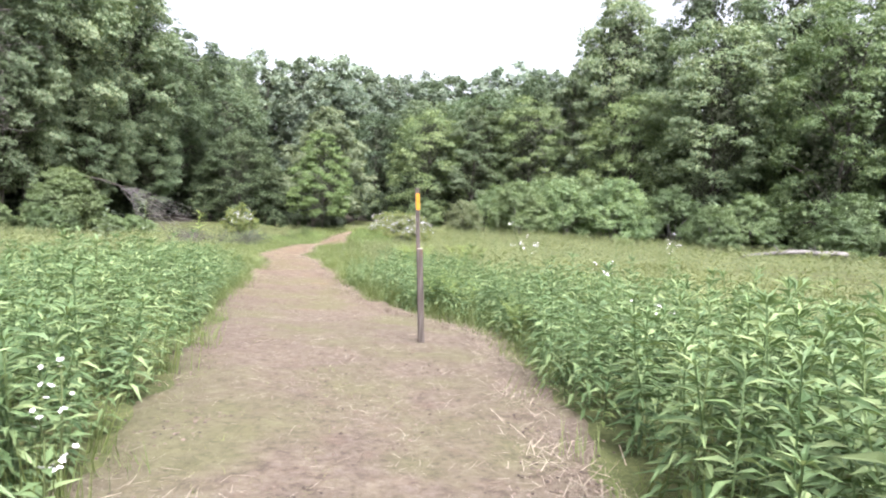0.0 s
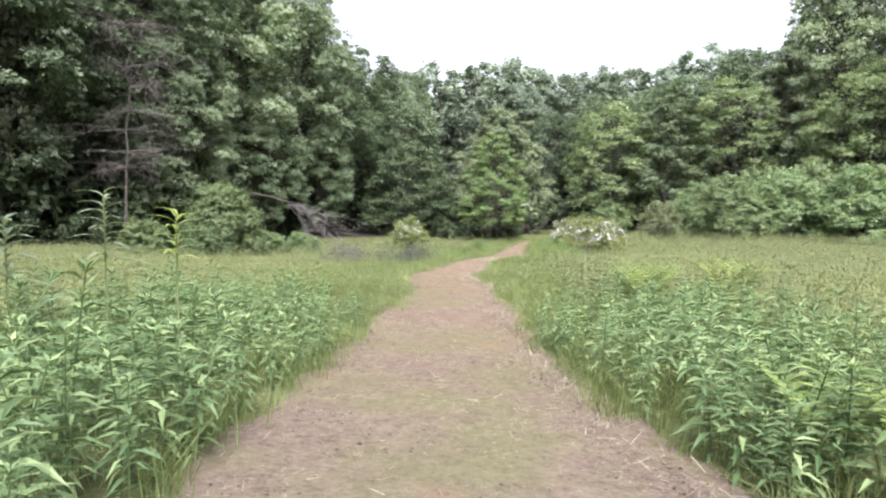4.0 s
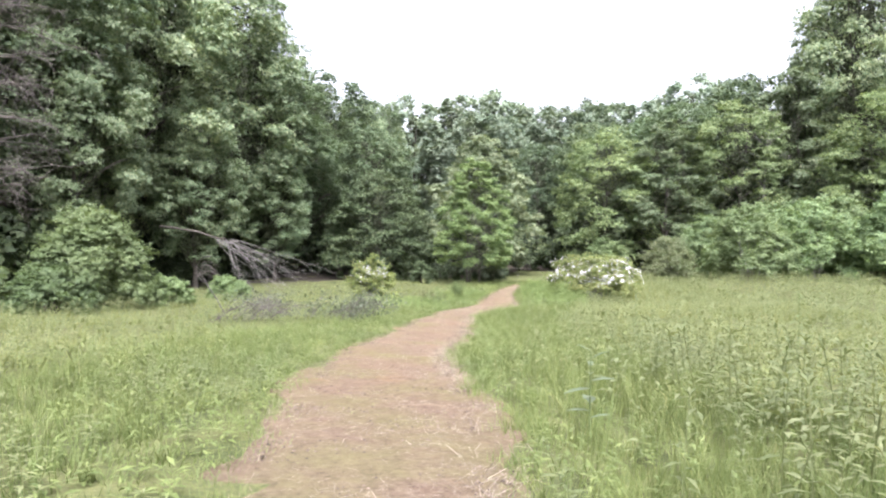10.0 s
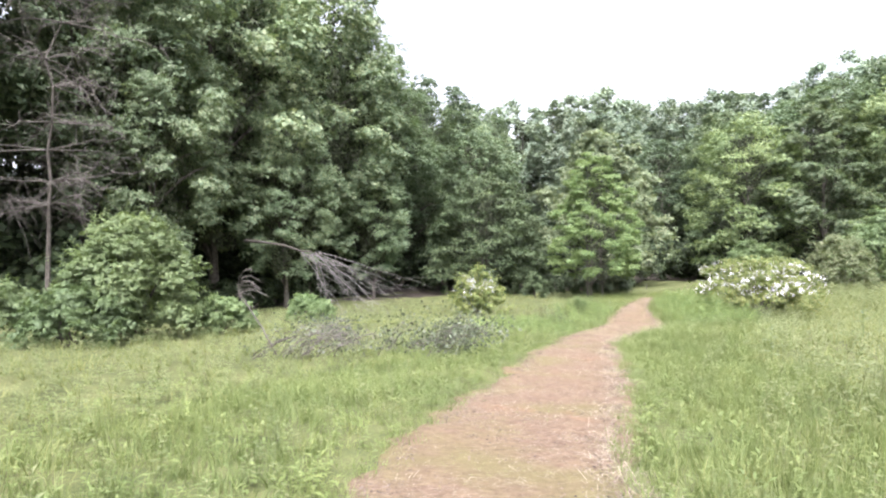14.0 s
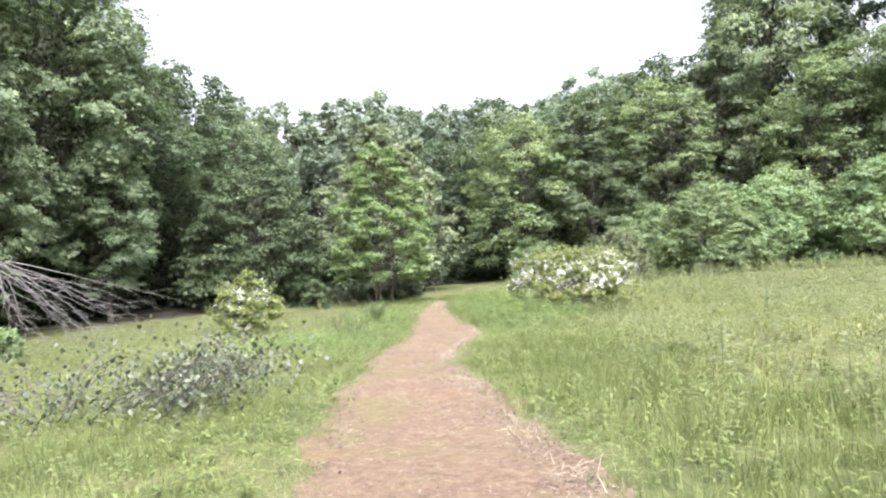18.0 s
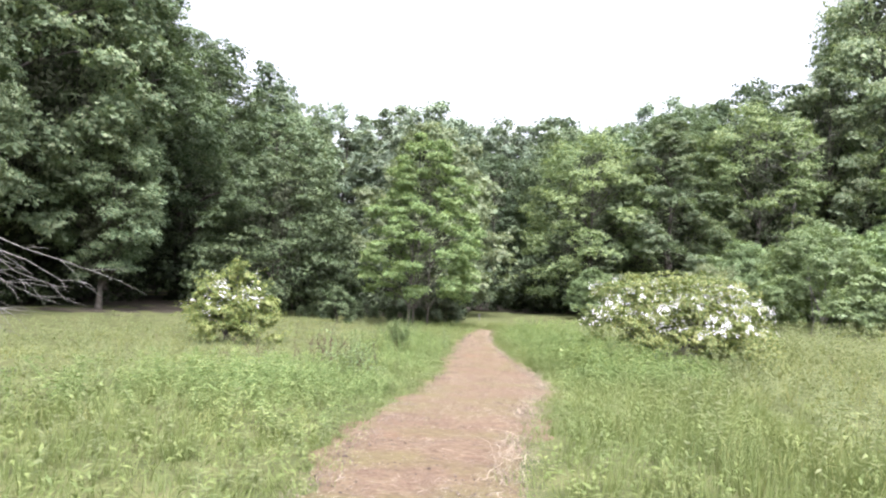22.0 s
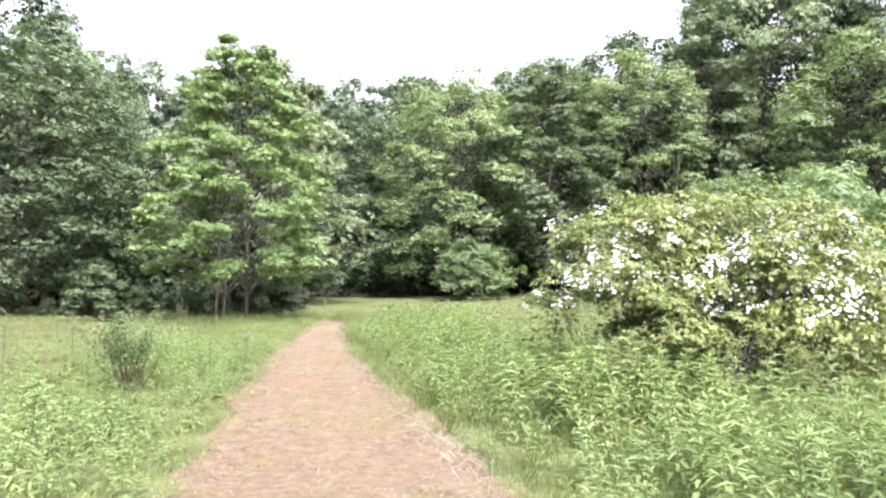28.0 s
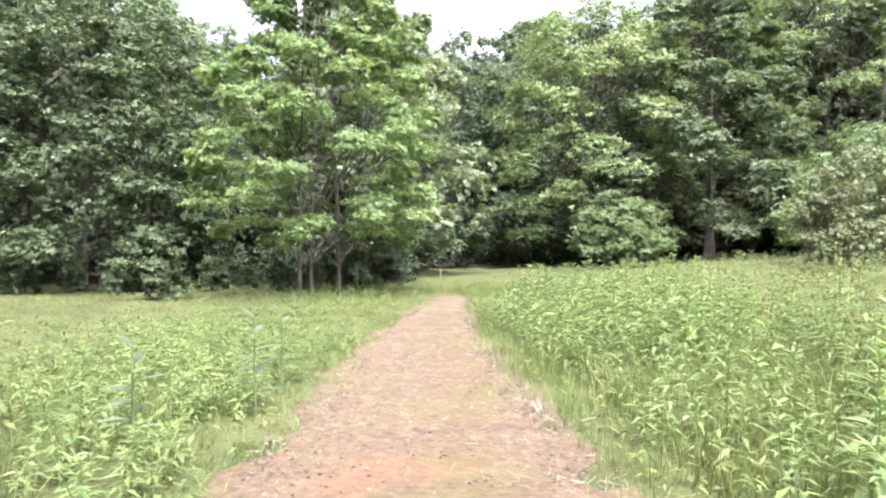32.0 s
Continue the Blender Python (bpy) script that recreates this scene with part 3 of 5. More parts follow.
beech = tree_thing("beech_tree", 15, 14, 4.4, 0.3, "wall", 72, 6, 34, 0.27, 4, M_LIME, 0.22, 18, core=480, lump=0.24, flat=0.7)
kinds = {"a": (oak_a, 20, "tall dark-leaved oak with a dense crown"), "b": (oak_b, 20, "tall mid-green forest tree, leafy nearly to the ground"),
         "c": (oak_c, 20, "tall round-crowned oak with dark foliage"), "d": (ash, 16, "green pointed-crowned ash at the wood's edge"),
         "e": (beech, 14, "green bushy beech with low leafy branches")}
used = set()


def wood(k, x, y, h, wide, turn):
    ob, h0, label = kinds[k]
    s = wide / {"a": 5.2, "b": 5.2, "c": 5.2, "d": 4.6, "e": 4.4}[k]
    if k not in used:
        used.add(k)
        place(ob, x, y, turn, s, 0, h / h0)
    else:
        ob = again(ob, x, y, turn, s, h / h0)
    tag_tree(ob, label, WOODS)


# left margin of the meadow
for k, x, y, h, w, turn in [("a", -31, 22, 21, 5.4, 10), ("b", -29.5, 29, 22, 5.2, 80), ("a", -28.7, 36, 22, 5.2, 200), ("b", -28.2, 43, 21.5, 5.0, 140),
                            ("b", -27.3, 50, 20.3, 5.2, 30), ("a", -27.4, 57, 17.8, 4.6, 300), ("a", -28.2, 65, 15.6, 4.4, 250), ("c", -25.3, 73, 13.2, 4.3, 20),
                            ("c", -33, 78, 20, 5.6, 90), ("c", -33.5, 100, 21.5, 3.6, 150), ("b", -31, 84, 18.6, 3.9, 60),
                            ("c", -37, 27, 24, 6, 0), ("c", -36, 36, 24, 6, 70), ("c", -35, 46, 23, 6, 120), ("c", -35, 56, 21, 5.6, 170), ("c", -35, 67, 19.5, 5.6, 220),
                            ("c", -33, 14, 21, 5.6, 310), ("b", -24.6, 44.2, 10.0, 2.4, 40), ("b", -25.2, 36.3, 12.5, 2.7, 150), ("b", -24.3, 52.5, 8.5, 2.2, 260)]:
    wood(k, x, y, h, w, turn)
# right margin
for k, x, y, h, w, turn in [("e", -2.5, 72, 11.9, 4.0, 0), ("d", 2.2, 71, 12.5, 4.3, 60), ("a", 4.5, 79, 14.8, 5, 30), ("e", 8.5, 74, 13.7, 4.4, 120),
                            ("c", 11, 82, 18, 5, 200), ("d", 13.5, 75, 17.6, 4.6, 250), ("b", 18.8, 77, 26.5, 5.6, 40), ("c", 21.5, 84, 26, 5.6, 75), ("e", 18, 66, 13.5, 4.4, 190),
                            ("a", 25.5, 70, 27, 5.6, 100), ("b", 24, 60, 19.5, 5.2, 310), ("b", 31.5, 63, 26.5, 5.8, 160), ("e", 31, 53, 19.5, 5.2, 80),
                            ("c", 37.5, 57, 26.5, 5.8, 20), ("b", 38, 47, 21, 5.4, 290), ("c", 44, 50, 26, 6, 230), ("c", -3.5, 82, 14.5, 4.4, 330), ("c", 3, 90, 16, 5.2, 110), ("c", -9.8, 85, 13.0, 3.6, 40), ("c", -6.0, 89, 13.6, 3.8, 200)]:
    wood(k, x, y, h, w, turn)

# far woods beyond the meadow, with haze put into their leaf colour
far_a = tree_thing("forest_tree", 21, 23, 5.2, 1.0, "round", 46, 5, 16, 0.74, 4, M_FARLEAF_HAZED, 0.30, 10, core=160, lump=0.29)
far_b = tree_thing("forest_tree", 22, 23, 5.0, 1.2, "wall", 44, 5, 17, 0.74, 4, M_FARLEAF_HAZED, 0.28, 10, core=160, lump=0.30)
r = np.random.default_rng(5)
first = {0: True, 1: True}
FAR = []
for x in np.arange(-62, 60, 7.0):
    FAR.append((x + r.uniform(-1.5, 1.5), 113 + r.uniform(-4, 5), r.uniform(21.3, 24.6)))
for x in np.arange(-55, 60, 7.5):
    FAR.append((x + r.uniform(-2, 2), 128 + r.uniform(-3, 3), r.uniform(22, 25)))
for x in (-50, -43, -20, -14.5, -9, -4, 10, 17, 24, 31, 38, 46, 54):
    FAR.append((x + r.uniform(-1, 1), 96 + r.uniform(-3, 4), r.uniform(16, 19)))
for y in (70, 82, 95):
    for x in (-52, -45, 46, 53):
        FAR.append((x, y, 22))
for y in (24, 34, 44, 54, 64, 76):
    FAR.append((-44, y + r.uniform(-2, 2), 24))
for x in (-24, -8, 8, 24):
    FAR.append((x, -28 + r.uniform(-3, 3), 19))
for y in (-14, 3):
    FAR += [(-33, y, 19), (34, y, 19)]
for y in (20, 34):
    FAR.append((44, y, 19))
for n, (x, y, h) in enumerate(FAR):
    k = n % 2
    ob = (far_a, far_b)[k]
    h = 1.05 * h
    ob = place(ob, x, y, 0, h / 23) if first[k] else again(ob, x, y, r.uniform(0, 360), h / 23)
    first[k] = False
    tag_tree(ob, "tall forest tree in the distant woods, leaves tinted pale blue-green for haze", "distant woods")

# the maples beside the end of the path
maple = tree_thing("maple_tree", 31, 8.4, 2.75, 1.05, "cone", 110, 6, 30, 0.130, 5, M_MAPLE, 0.06, 40, 3, inner=0.3, flat=0.5, lump=0.20, core=200)
place(maple, -11.1, 55.6)
tag_tree(maple, "bright green young maple with several slim dark stems")
pale = tree_thing("maple_tree", 32, 11.6, 4.4, 0.9, "cone", 60, 6, 32, 0.25, 5, M_PALEMAPLE, 0.16, 16, core=200, flat=0.7, lump=0.26)
place(pale, -12.6, 67)
tag_tree(pale, "pale yellow-green maple behind the young one")
dog = tree_thing("dogwood_tree", 33, 7.6, 3.8, 0.45, "dome", 84, 6, 36, 0.165, 5, M_DOGWOOD, 0.09, 22, 3, core=420, flat=0.55, lump=0.23)
place(dog, -19.0, 59.0)
tag_tree(dog, "dark spreading dogwood with drooping leafy boughs")

# ---- shrubs ----


def shrub_thing(name, seed, radius, h, base, boughs, per, leaf, leaves, mat, stems=7, stem_mat=None, kind="dome", bloom=0, deep=1.0, flat=0.8, thick=0.022, shoots=0, mounds=((0, 0, 1, 1),)):
    """A bush of one or more mounds: arching stems, foliage, loose leafy shoots and, where it flowers, white blossom."""
    r = np.random.default_rng(seed)
    root = new(name)
    pieces, cs, ds = [], [], []
    for mx_, my_, mr_, mh_, *foot in mounds:
        cloud, c, _, d = crown_cloud(r, foot[0] if foot else base, h * mh_, radius * mr_, kind, max(8, round(boughs / len(mounds))), 5, per, leaf, leaves, 0.2, flat, 0, 0.34)
        off = np.array([mx_, my_, 0])
        pieces.append((cloud[0] + off, cloud[1]))
        cs.append(c + off)
        ds.append(d)
    c, d = np.concatenate(cs), np.concatenate(ds)
    # shoots stand out of the rounded mass
    if shoots:
        m = 11
        pick = r.choice(len(c), shoots)
        a = d[pick] * np.array([0.9, 0.9, 0.5]) + np.array([0, 0, 0.55]) + r.normal(0, 0.25, (shoots, 3))
        ln = h * r.uniform(0.12, 0.34, shoots)
        k = np.linspace(0, 1, m)
        q = c[pick][:, None] + unit(a)[:, None] * (ln[:, None] * k)[..., None]
        q[..., 2] -= 0.35 * ln[:, None] * k ** 2
        q = q.reshape(-1, 3)
        n = len(q)
        pieces.append(scatter(*spray(3, 0.30, seed), q + r.normal(0, 0.02 * h, (n, 3)), np.repeat(unit(a), m, 0) + r.normal(0, 0.6, (n, 3)), r.normal(0, 0.4, (n, 3)) + [0, 0, 1], 0.9 * leaf * r.uniform(0.6, 1.2, n)))
    V, F = join(pieces)
    V[:, 1] *= deep
    c[:, 1] *= deep
    part("foliage", tri_mesh("foliage", V, F, mat), root)
    for c1 in c[r.choice(len(c), min(stems, len(c)), replace=False)]:
        k = np.linspace(0, 1, 6)[:, None]
        a = np.array([*(r.normal(0, 0.12 * radius, 2)), -0.08])
        q = a + (c1 - a) * k + np.array([0, 0, 0.18 * h]) * np.sin(np.pi * k * 0.8)
        V, F = tube(q, np.linspace(thick * r.uniform(0.7, 1.2), 0.006, 6), 5)
        part("stem", tri_mesh("stem", V, F, stem_mat or M_BARK, True), root)
    if bloom:
        ok = (c[:, 2] > h * 0.38) & (c[:, 2] < h * 0.86) & (d[:, 2] > -0.3)
        c, d = c[ok], d[ok]
        heavy = r.uniform(size=len(c)) ** 1.3
        many = bloom // 7
        idx = r.choice(len(c), many, p=heavy / heavy.sum())
        e = unit(unit(r.normal(size=(many, 3))) + 1.2 * d[idx] + np.array([0, 0, 0.35]))
        pos = c[idx] + e * radius * np.array([1, deep, 0.8]) * r.uniform(0.13, 0.21, many)[:, None]
        pick = r.integers(0, many, bloom)
        e, pos = e[pick], pos[pick] + r.normal(0, 0.045, (bloom, 3))
        up = unit(e + np.array([0, 0, 0.4]) + r.normal(0, 0.3, (bloom, 3)))
        V, F = scatter(*blossom(), pos, unit(np.cross(up, r.normal(size=(bloom, 3)))), up, r.uniform(0.014, 0.027, bloom))
        part("blossom", tri_mesh("blossom", V, F, M_PETAL), root, "small white rose blossoms in clusters")
    return root


def blossom():
    v, f = [(0, 0, -0.1)], []
    for k in range(5):
        a = 2 * math.pi * k / 5
        n = len(v)
        for da, rr, zz in ((-0.5, 0.75, 0.12), (0, 1.0, 0.2), (0.5, 0.75, 0.12)):
            v.append((rr * math.cos(a + da), rr * math.sin(a + da), zz))
        f += [(0, n, n + 1), (0, n + 1, n + 2)]
    return np.array(v, float), np.array(f)


def set_shrub(ob, x, y, label, turn=0, s=1.0, category="shrub", group=""):
    place(ob, x, y, turn, s)
    return tagged(ob, label, category, group)


rose = shrub_thing("rose_bush", 41, 2.0, 2.35, 0.05, 78, 28, 0.092, 5, M_ROSE, 40, M_TWIG, bloom=5600, deep=0.75, shoots=170, mounds=((-0.95, 0, 0.58, 0.90, 0.62), (-0.1, 0.3, 0.62, 1.0, 0.35), (0.5, -0.1, 0.62, 0.88, 0.15), (1.2, 0.1, 0.58, 0.98)))
set_shrub(rose, -3.2, 42.4, "broad wild rose bush covered in white blossom", s=0.87)
rose2 = shrub_thing("rose_bush", 42, 1.18, 1.75, 0.05, 40, 17, 0.098, 5, M_ROSE, 16, M_TWIG, bloom=480, shoots=230, mounds=((-0.45, 0.1, 0.52, 0.86, 0.2), (0.05, 0, 0.5, 1.0, 0.1), (0.55, -0.1, 0.5, 0.66), (-0.1, -0.35, 0.5, 0.6)))
set_shrub(rose2, -13.85, 43.3, "rounded wild rose bush with pale blossom in the grass", s=1.1)
willow = shrub_thing("willow_bush", 43, 1.3, 2.7, 0.0, 44, 34, 0.125, 5, M_SHRUB, 12, M_BARK, shoots=190)
set_shrub(willow, -16.6, 28.0, "tall light-green willow bush before the dark trees")
w2 = shrub_thing("willow_bush", 44, 0.85, 1.0, 0.0, 20, 24, 0.12, 5, M_SHRUB, 8, shoots=40)
set_shrub(w2, -16.0, 26.0, "low light-green bush at the foot of the taller one")
for x, y, t, s in ((-18.9, 26.3, 40, 1.15), (-15.6, 29.8, 130, 0.8), (-20.5, 32.5, 200, 1.1), (-17.4, 35.9, 80, 0.8), (-16.4, 35.2, 190, 0.6)):
    tagged(again(w2, x, y, t, s), "low light-green bush along the meadow's edge", "shrub", "bushes before the dark trees")
sapling = shrub_thing("sapling", 50, 0.62, 1.35, 0.02, 20, 22, 0.12, 5, M_DOGWOOD, 5, shoots=30)
set_shrub(sapling, -14.4, 54.0, "leafy green sapling before the dark dogwood", category="sapling")
r = np.random.default_rng(62)
for x in np.arange(-21.5, -9.8, 0.85):
    tagged(again(sapling, x + r.uniform(-0.3, 0.3), 57.3 + 0.10 * (x + 15) + r.uniform(-0.7, 0.7), r.uniform(0, 360), r.uniform(0.36, 0.62)), "low leafy green growth at the foot of the woods", "shrub", "low growth before the woods")
roundb = shrub_thing("hazel_bush", 45, 1.9, 3.5, 0.1, 34, 28, 0.19, 5, M_SHRUB, 10, shoots=60)
set_shrub(roundb, -2.6, 66.5, "rounded grey-green bush in front of the tall trees", s=0.76)
grey = shrub_thing("grey_dogwood_bush", 46, 0.95, 1.8, 0.1, 22, 18, 0.17, 5, M_GREYSHRUB, 8, shoots=40)
set_shrub(grey, -10.8, 58.0, "small grey-green bush beside the maple stems")
tan = shrub_thing("tan_bush", 47, 1.7, 3.2, 0.1, 26, 18, 0.22, 4, M_TANSHRUB, 12, M_TWIG, shoots=90)
set_shrub(tan, 1.4, 57.0, "sparse tan-green bush with thin pale twigs", s=0.85)
side = shrub_thing("viburnum_bush", 48, 2.4, 4.2, 0.1, 36, 22, 0.25, 4, M_VIBURNUM, 12, M_PALEBARK, shoots=110)
set_shrub(side, 6.2, 58.0, "tall light-green bush with pale stems")
for x, y, t, s in ((10.5, 59.5, 70, 1.1), (14.5, 56.5, 160, 1.15), (4.4, 63.0, 240, 0.9), (9.0, 64.5, 310, 1.1), (19.5, 57.0, 20, 1.05), (13.5, 63.5, 100, 1.2), (24.0, 52.5, 200, 1.0),
                   (28.5, 47.0, 280, 1.05), (20.5, 50.5, 330, 0.75), (33.0, 42.0, 60, 1.1)):
    tagged(again(side, x, y, t, s), "tall light-green bush at the wood's edge beyond the meadow", "shrub", "bushes before the far trees")
# undergrowth that closes the foot of the woods, its leaves coloured near-black as shade
under = shrub_thing("undergrowth_bush", 49, 2.3, 3.2, 0.0, 10, 9, 0.60, 3, M_UNDER_SHADE, 8, M_BARK, "wall")
set_shrub(under, -27.5, 34.0, "leafy undergrowth beneath the tall trees, coloured dark as shade", group="undergrowth of the woods")
r = np.random.default_rng(61)
UND = []
for y in np.arange(16, 60, 3.4):
    UND.append((-30.5 + r.uniform(-1, 1), y + 1.5, 1.0))
    UND.append((-35 + r.uniform(-1, 1), y + 0.5, 1.3))
for x in np.arange(-27, -12, 3.2):
    UND += [(x, 64 + r.uniform(-1.5, 1.5), 0.9), (x - 1, 72 + r.uniform(-2, 2), 1.2), (x - 1, 82 + r.uniform(-2, 2), 1.3)]
for x in np.arange(-5.0, 44, 3.4):
    yb = 70 - 0.012 * max(0, x - 8) ** 2
    UND += [(x, yb + 4 + r.uniform(-1, 1), 0.8), (x + 1, yb + 7 + r.uniform(-1, 1), 1.2), (x, yb + 14, 1.35)]
for x in np.arange(-30, 30, 5):
    UND += [(x, 97 + r.uniform(-3, 3), 1.5), (x + 2, 106 + r.uniform(-3, 3), 1.7), (x, 121, 2.0)]
UND += [(-9.5, 73.5, 0.7), (-6.2, 75, 0.8), (-9.0, 79, 1.0), (-6.5, 83, 1.1), (-10.5, 86, 1.3), (-7.5, 91, 1.4)]
for x in (-23.5, -21.6, -16.2, -14.6, -13.4, -10.6, -12.4):
    UND.append((x, 61.0 + r.uniform(-0.8, 0.8), 0.34))
# low dark bushes added to fill the black shade under the left oaks
for y in np.arange(17, 60, 2.3):
    UND.append((-27.2 + r.uniform(-0.7, 0.7), y, 0.42))
for y in np.arange(16, 90, 5.0):
    UND.append((-42 + r.uniform(-1, 1), y, 1.6))
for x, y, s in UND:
    tagged(again(under, x, y, r.uniform(0, 360), s * r.uniform(0.85, 1.15)), "leafy undergrowth beneath the tall trees, coloured dark as shade", "shrub", "undergrowth of the woods")

# ---- dead wood ----


def twisted(r, a, b, sag, n=7, jit=0.05):
    k = np.linspace(0, 1, n)[:, None]
    p = np.asarray(a) + (np.asarray(b) - np.asarray(a)) * k + np.array([0, 0, sag]) * np.sin(np.pi * k)
    p[1:] += r.normal(0, jit, (n - 1, 3)) * k[1:]
    return p


r = np.random.default_rng(71)
snag = new("fallen_dead_tree")
snag.matrix_basis = pose(-19.5, 39.6, float(land(-19.5, 39.6)))
tagged(snag, "fallen dead tree with bare grey branches drooping to the grass", "dead tree")
top = np.array([0.1, -0.6, 2.7])
V, F = tube(twisted(r, (-4.6, 1.0, 3.3), top, 0.1, 9, 0.06), np.linspace(0.07, 0.03, 9), 7)
part("trunk", tri_mesh("trunk", V, F, M_BARK, True), snag)
for n in range(19):
    s = n / 18
    tip = np.array([1.0 + 4.0 * s + r.normal(0, 0.35), -0.6 + r.normal(0, 0.7), 0.05 + 1.05 * s * s + r.uniform(0, 0.25)])
    start = top + np.array([-0.5 + 0.9 * r.uniform(), 0, -0.05 + 0.1 * r.uniform()])
    main = twisted(r, start, tip, 0.02 + 0.06 * s, 9, 0.10)
    pieces = [tube(main, np.linspace(0.018, 0.003, 9) * r.uniform(0.45, 1.0), 5)]
    for _ in range(5):
        q = main[int(r.integers(3, 8))]
        pieces.append(tube(twisted(r, q, q + np.array([r.uniform(0.2, 0.9), r.normal(0, 0.3), r.uniform(-0.5, 0.15)]), 0.03, 4, 0.03), np.linspace(0.006, 0.002, 4), 4))
    part("branch", tri_mesh("branch", *join(pieces), M_PALEBARK, True), snag)

loop = new("fallen_branch")
loop.matrix_basis = pose(-11.45, 26.3, float(land(-11.45, 26.3)))
tagged(loop, "bare fallen branch arching out of the meadow grass", "branch")
ang = np.linspace(-0.3, 3.9, 16)
arch = np.stack([-0.30 + 0.48 * np.cos(ang + 1.6), 0.25 * np.sin(ang), 1.18 + 0.33 * np.sin(ang + 1.6)], -1)
V, F = tube(twisted(r, (0.2, 0.1, -0.05), (-0.55, 0.0, 1.10), 0.06, 8, 0.03), np.linspace(0.016, 0.010, 8), 5)
part("branch", tri_mesh("branch", V, F, M_TWIG, True), loop)
V, F = tube(arch, np.linspace(0.011, 0.005, 16), 4)
part("twig", tri_mesh("twig", V, F, M_TWIG, True), loop)
for n in range(7):
    a = np.array([-0.60 + 0.02 * n, 0, 1.02 + 0.055 * n])
    V, F = tube(twisted(r, a, a + np.array([r.uniform(0.3, 0.75), r.normal(0, 0.15), r.uniform(-0.15, 0.2)]), 0.08, 6, 0.02), np.linspace(0.008, 0.004, 6), 4)
    part("twig", tri_mesh("twig", V, F, M_TWIG, True), loop)
V, F = tube(twisted(r, (0.2, 0.1, 0.0), (1.0, 1.3, 0.5), 0.12, 8, 0.04), np.linspace(0.012, 0.005, 8), 5)
part("branch", tri_mesh("branch", V, F, M_TWIG, True), loop)


def brush_pile(seed, x, y, long, wide, h, leaves, label, turn=0, leaf=0.05):
    r = np.random.default_rng(seed)
    ob = new("brush_pile")
    ob.matrix_basis = pose(x, y, float(land(x, y)), 0, 0, turn)
    tagged(ob, label, "brush")
    ends = []
    for n in range(34):
        a = np.array([r.uniform(-long, long * 0.2), r.normal(0, 0.3 * wide), 0.02])
        b = a + np.array([r.uniform(0.3, 1.0) * long, r.normal(0, 0.5 * wide), r.uniform(0.3, 1.0) * h])
        p = twisted(r, a, b, 0.12, 7, 0.05)
        ends += [p[k] for k in range(1, 7)]
        V, F = tube(p, np.linspace(0.009, 0.0025, 7), 4)
        part("branch", tri_mesh("branch", V, F, M_TWIG, True), ob)
    if leaves:
        ends = np.array(ends)
        pos = ends[r.integers(0, len(ends), leaves)] + r.normal(0, 0.16, (leaves, 3)) * np.array([1.3, 1.3, 0.8])
        pos[:, 2] = np.abs(pos[:, 2])
        up = unit(r.normal(size=(leaves, 3)) + np.array([0, -0.6, 0.5]))
        al = unit(r.normal(size=(leaves, 3)) + np.array([0, 0, -1.3]))
        V, F = scatter(*round_leaf(), pos, al, up, leaf * r.uniform(0.6, 1.3, leaves))
        part("foliage", tri_mesh("foliage", V, F, M_SILVER), ob, "wilted silvery leaves")
    return ob


brush_pile(81, -8.75, 27.9, 1.2, 0.85, 0.78, 2100, "cut brush with wilted silvery leaves lying in the grass", 12, 0.046)
brush_pile(82, -10.5, 26.6, 1.2, 0.8, 0.62, 480, "low heap of grey twigs and pale leaves in the grass", 35)
brush_pile(83, -11.3, 28.2, 1.3, 0.8, 0.60, 320, "low heap of grey twigs with few pale leaves", 160)


def bramble(seed, x, y, n, wide, h):
    """A clump of thin upright brown canes with a few small leaves."""
    r = np.random.default_rng(seed)
    ob = new("bramble")
    ob.matrix_basis = pose(x, y, float(land(x, y)))
    tagged(ob, "clump of bare brown bramble canes in tall grass", "bramble")
    for _ in range(n):
        a = np.array([*r.normal(0, 0.45 * wide, 2), -0.02])
        b = a + np.array([*r.normal(0, 0.45 * wide, 2), h * r.uniform(0.55, 1.1)])
        p = twisted(r, a, b, 0.04, 7, 0.03)
        pieces = [tube(p, np.linspace(0.006, 0.003, 7), 4)]
        for _ in range(3):
            q = p[int(r.integers(3, 7))]
            pieces.append(tube(twisted(r, q, q + np.array([*r.normal(0, 0.07, 2), r.uniform(0.03, 0.14)]), 0.01, 4, 0.01), np.linspace(0.003, 0.0015, 4), 4))
        cane = part("cane", tri_mesh("cane", *join(pieces), M_BROWNTWIG, True), ob)
        m = 7
        q = p[r.integers(2, 7, m)] + r.normal(0, 0.025, (m, 3))
        part("foliage", tri_mesh("foliage", *scatter(*broad_leaf(), q, r.normal(size=(m, 3)), r.normal(0, 0.4, (m, 3)) + [0, 0, 1.0], r.uniform(0.025, 0.05, m)), M_FORB), cane)


bramble(85, -9.42, 36.85, 20, 0.35, 0.66)
bramble(86, -9.0, 37.3, 16, 0.32, 0.54)
bramble(87, -11.2, 38.2, 8, 0.4, 0.55)

